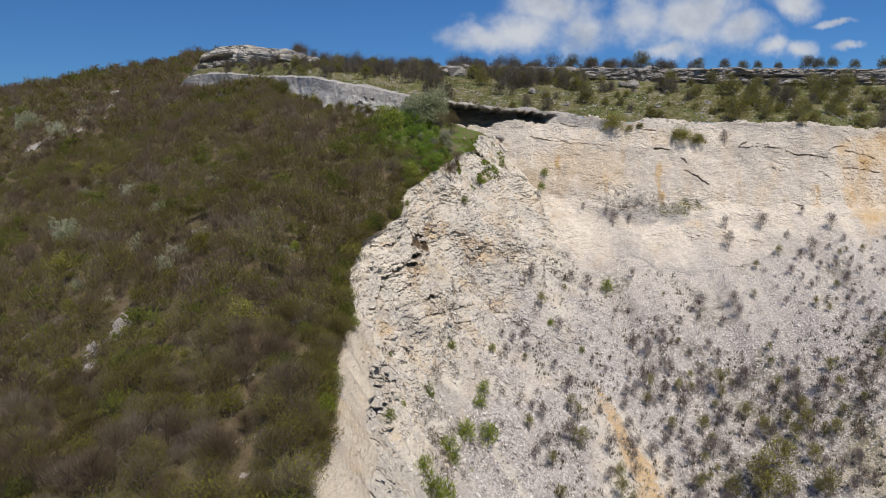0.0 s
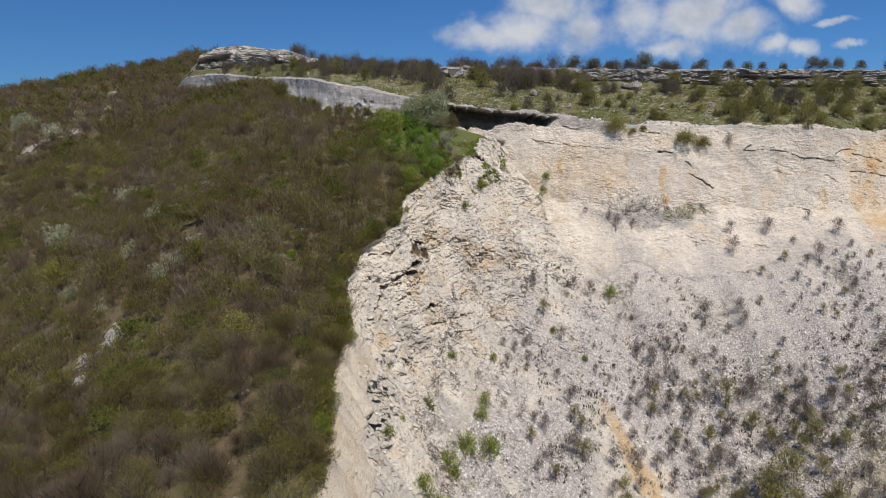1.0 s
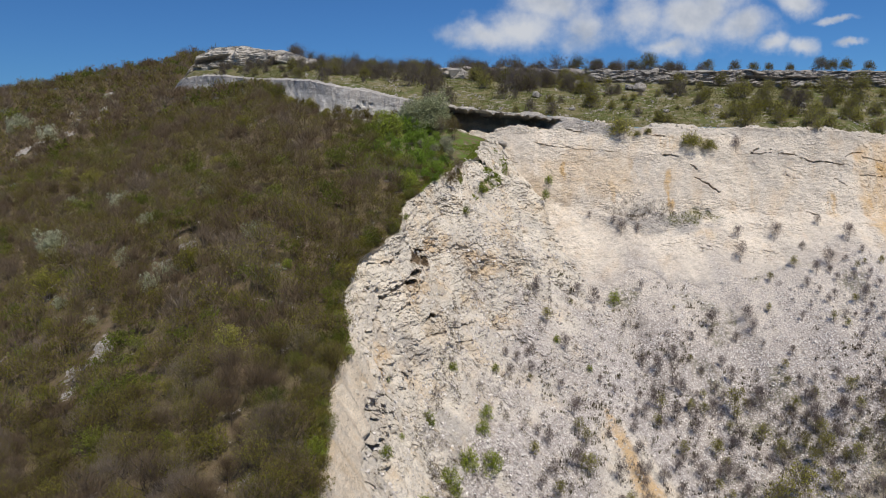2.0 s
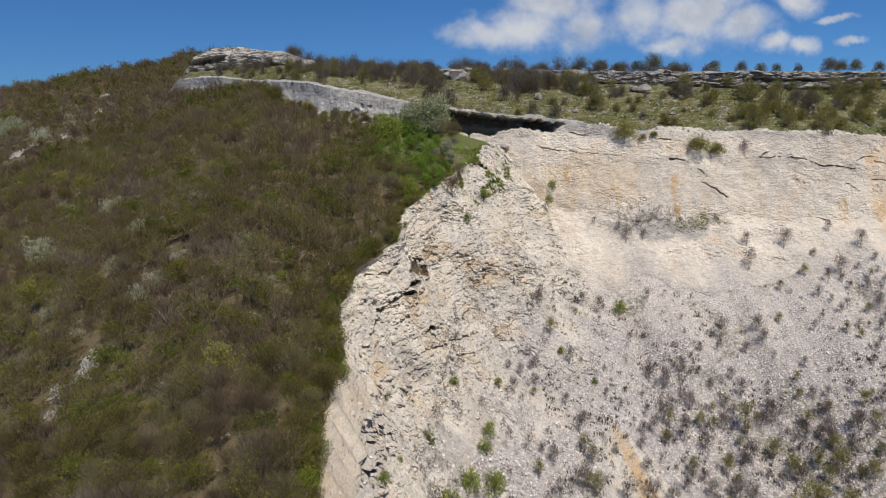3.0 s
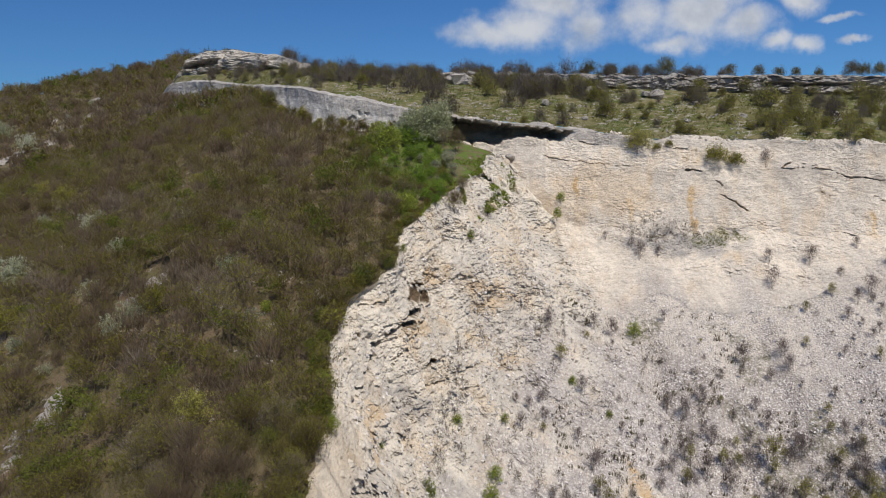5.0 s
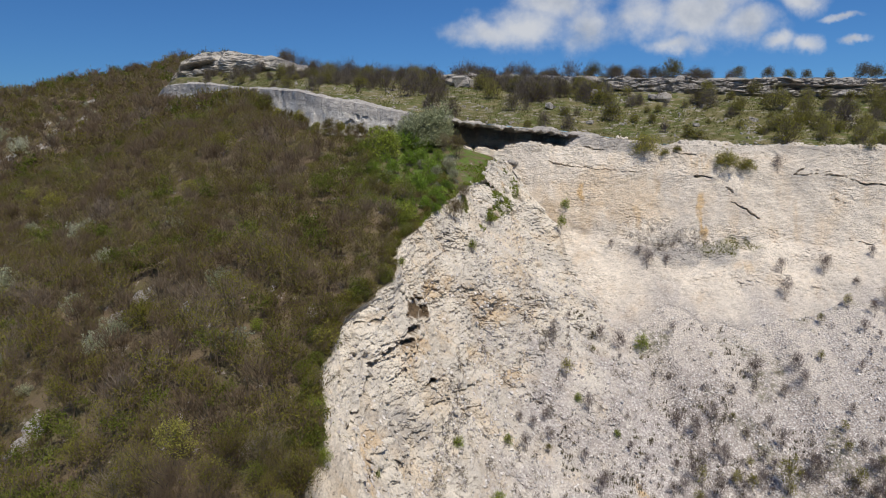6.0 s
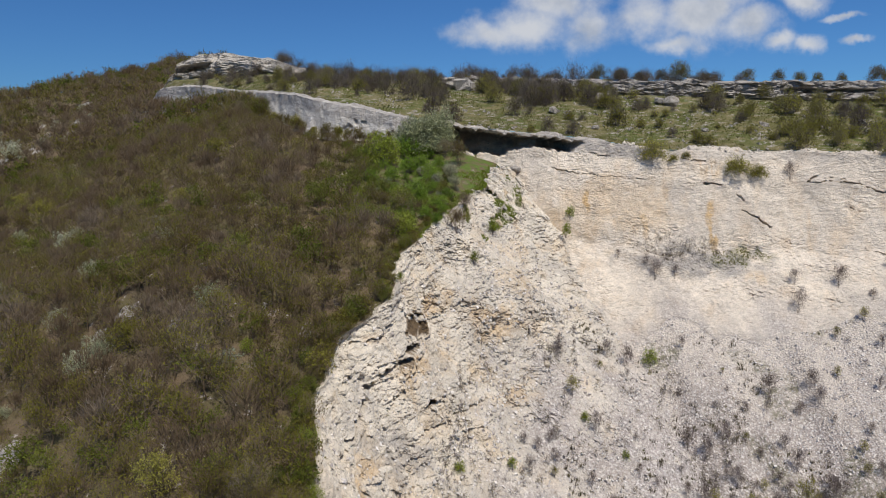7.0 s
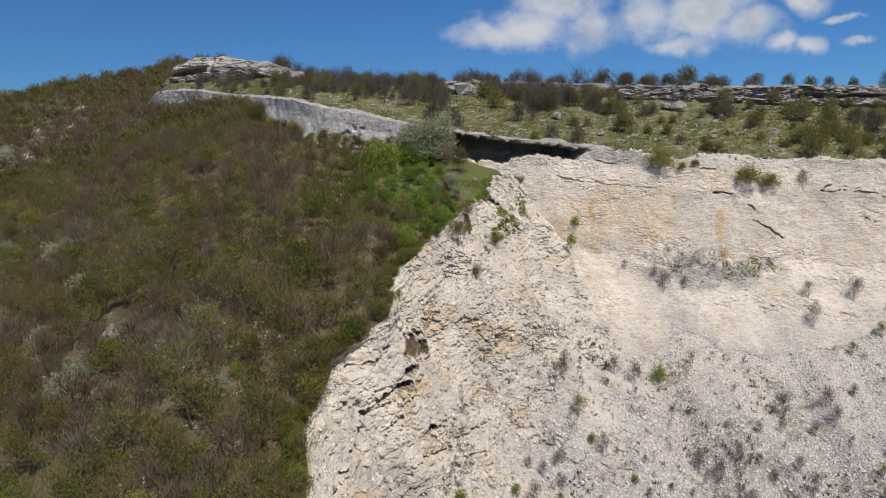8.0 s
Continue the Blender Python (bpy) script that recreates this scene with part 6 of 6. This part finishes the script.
brush_at = on_surface(sp[r_c.integers(0, len(sp), 30000)])
thick_in = (1 - 0.9 * step(68, 73, brush_at[:, 0]) * step(130, 125, brush_at[:, 1])) * (0.04 + 0.96 * step(-0.1, 0.7, fbm(brush_at * np.array([0.14, 0.05, 0.05]), 3, 94) + 0.8 * step(150, 130, brush_at[:, 1]) * step(35, 62, brush_at[:, 0]) - 0.5))
brush_at = brush_at[(brush_at[:, 0] > 16) & (brush_at[:, 0] < 116) & (brush_at[:, 1] > 106) & (brush_at[:, 1] < 166) & (r_c.uniform(0, 1, len(brush_at)) < thick_in)][:2800]
foot_brush = fp[(down > 19) & (fp[:, 1] > 88) & (fp[:, 1] < 158) & (smooth_noise(fp / 6, 100) > 0.0)]
brush_at = np.concatenate([brush_at, foot_brush[r_c.integers(0, len(foot_brush), 620)]])
BRUSH = plant_material("low grey brush twigs", ((0.115, 0.09, 0.085), (0.16, 0.13, 0.12), (0.215, 0.18, 0.17)), "tone")
mass("scree_brush", plant(950, tall=1.9, wide=1.7, limbs=0, twigs=66, leaves=16, leaf=0.1, twig=0.024, stems=1, low=0.0, upright=1.1), brush_at, r_c.uniform(0.5, 1.2, len(brush_at)) * (1 + 0.4 * step(146, 124, brush_at[:, 1]) * step(45, 65, brush_at[:, 0])), (BRUSH, WOOD_OLIVE), "low leafless grey brush over the scree", "brush", 98)

ledge_p = full[rows_s + 2:].reshape(-1, 3)
on_patch = ledge_p[np.hypot((ledge_p[:, 0] - 60.5) / 6.8, (ledge_p[:, 2] - 48.4 - 0.12 * (ledge_p[:, 0] - 60)) / 1.9) + 0.7 * smooth_noise(ledge_p / 1.3, 96) < 0.75]
on_patch = on_patch[r_c.integers(0, len(on_patch), 420)]
LEDGE_GREEN = plant_material("ledge turf", ((0.17, 0.17, 0.05), (0.25, 0.245, 0.08), (0.33, 0.31, 0.13)), "tone")
grass("ledge_grass", on_patch, r_c.uniform(0.3, 0.75, len(on_patch)), LEDGE_GREEN, "olive-green turf on a ledge of the quarry wall", 54)
dry_patch = ledge_p[np.hypot((ledge_p[:, 0] - 50 - 0.8 * (48 - ledge_p[:, 2])) / 9.0, (ledge_p[:, 2] - 49.5) / 2.6) + 0.5 * smooth_noise(ledge_p / 1.5, 106) < 0.9]
dry_patch = dry_patch[r_c.integers(0, len(dry_patch), 420)]
mass("wall_brush", plant(952, tall=1.2, wide=1.1, limbs=0, twigs=40, leaves=6, leaf=0.08, twig=0.018, stems=1, low=0.0, upright=0.9), dry_patch, r_c.uniform(0.4, 1.0, len(dry_patch)), (BRUSH, WOOD_OLIVE), "dry grey brush on the ledge of the quarry wall", "brush", 99)
top_f = fp[(fp[:, 0] > 3) & (fp[:, 0] < 16) & (fp[:, 1] > 166) & (fp[:, 1] < 192) & (down < 7)]
top_f = top_f[(smooth_noise(top_f / 3.5, 99) > 0.2) | (np.hypot(top_f[:, 0] - 12.5, (top_f[:, 1] - 180) * 0.8) < 3.4 + 1.2 * smooth_noise(top_f / 1.5, 104))]
top_f = top_f[r_c.integers(0, len(top_f), 2600)]
grass("flank_grass", top_f, r_c.uniform(0.4, 1.0, len(top_f)), LUSH_GRASS, "green grass patches at the head of the broken flank", 55)


# ---- single blocks that can be told apart, on the flank, the scree and under the cave ----
BLOCK_SHAPES = []
for k in range(8):
    stock = link("block", *stone_shape(980 + k, 0.62 + 0.05 * k), FLANK)
    BLOCK_SHAPES.append(stock.data)
    bpy.data.objects.remove(stock)
PALE_BLOCKS = []
for k in range(5):
    stock = link("stone", *stone_shape(990 + k, 0.7), STONE)
    PALE_BLOCKS.append(stock.data)
    bpy.data.objects.remove(stock)


def pieces(name, parent, shapes, places, low, high, seed):
    r = np.random.default_rng(seed)
    for k, p in enumerate(places):
        s = low + (high - low) * r.uniform(0, 1) ** 2
        ob = new(name, shapes[k % len(shapes)])
        ob.parent = parent
        ob.matrix_basis = Matrix.LocRotScale(Vector([float(c) for c in p]), Euler(r.uniform(-0.6, 0.6, 3) + np.array([0.5, 0.35, 0.3])), Vector((s * r.uniform(0.8, 1.7), s, s * r.uniform(0.6, 1.0))))


face = fp[(fp[:, 1] > 92) & (fp[:, 1] < 172) & (down > 1.5) & (down < 26)]
pieces("block", flank, BLOCK_SHAPES, face[r_c.integers(0, len(face), 290)], 0.35, 1.1, 71)
slope = sp[(sp[:, 0] > 8) & (sp[:, 0] < 110) & (sp[:, 1] > 112)]
pieces("stone", scree, PALE_BLOCKS, on_surface(slope)[r_c.integers(0, len(slope), 290)], 0.2, 0.5, 72)
heap = fp[(fp[:, 1] > 176) & (fp[:, 1] < 200) & (down < 7) & (down > 0.3)]
pieces("block", cliff, BLOCK_SHAPES, heap[r_c.integers(0, len(heap), 130)], 0.4, 1.5, 73)
on_heap = hp[(swell > -0.25)]
pieces("block", heap_ob, BLOCK_SHAPES, on_heap[r_c.integers(0, len(on_heap), 150)], 0.35, 1.3, 75)
lip_rows = full[-14:-6].reshape(-1, 3)
lip_rows = lip_rows[(lip_rows[:, 0] > 36) & (lip_rows[:, 0] < 118)]
pieces("block", cliff, [m for m in BLOCK_SHAPES], lip_rows[r_c.integers(0, len(lip_rows), 110)], 0.35, 1.1, 74)
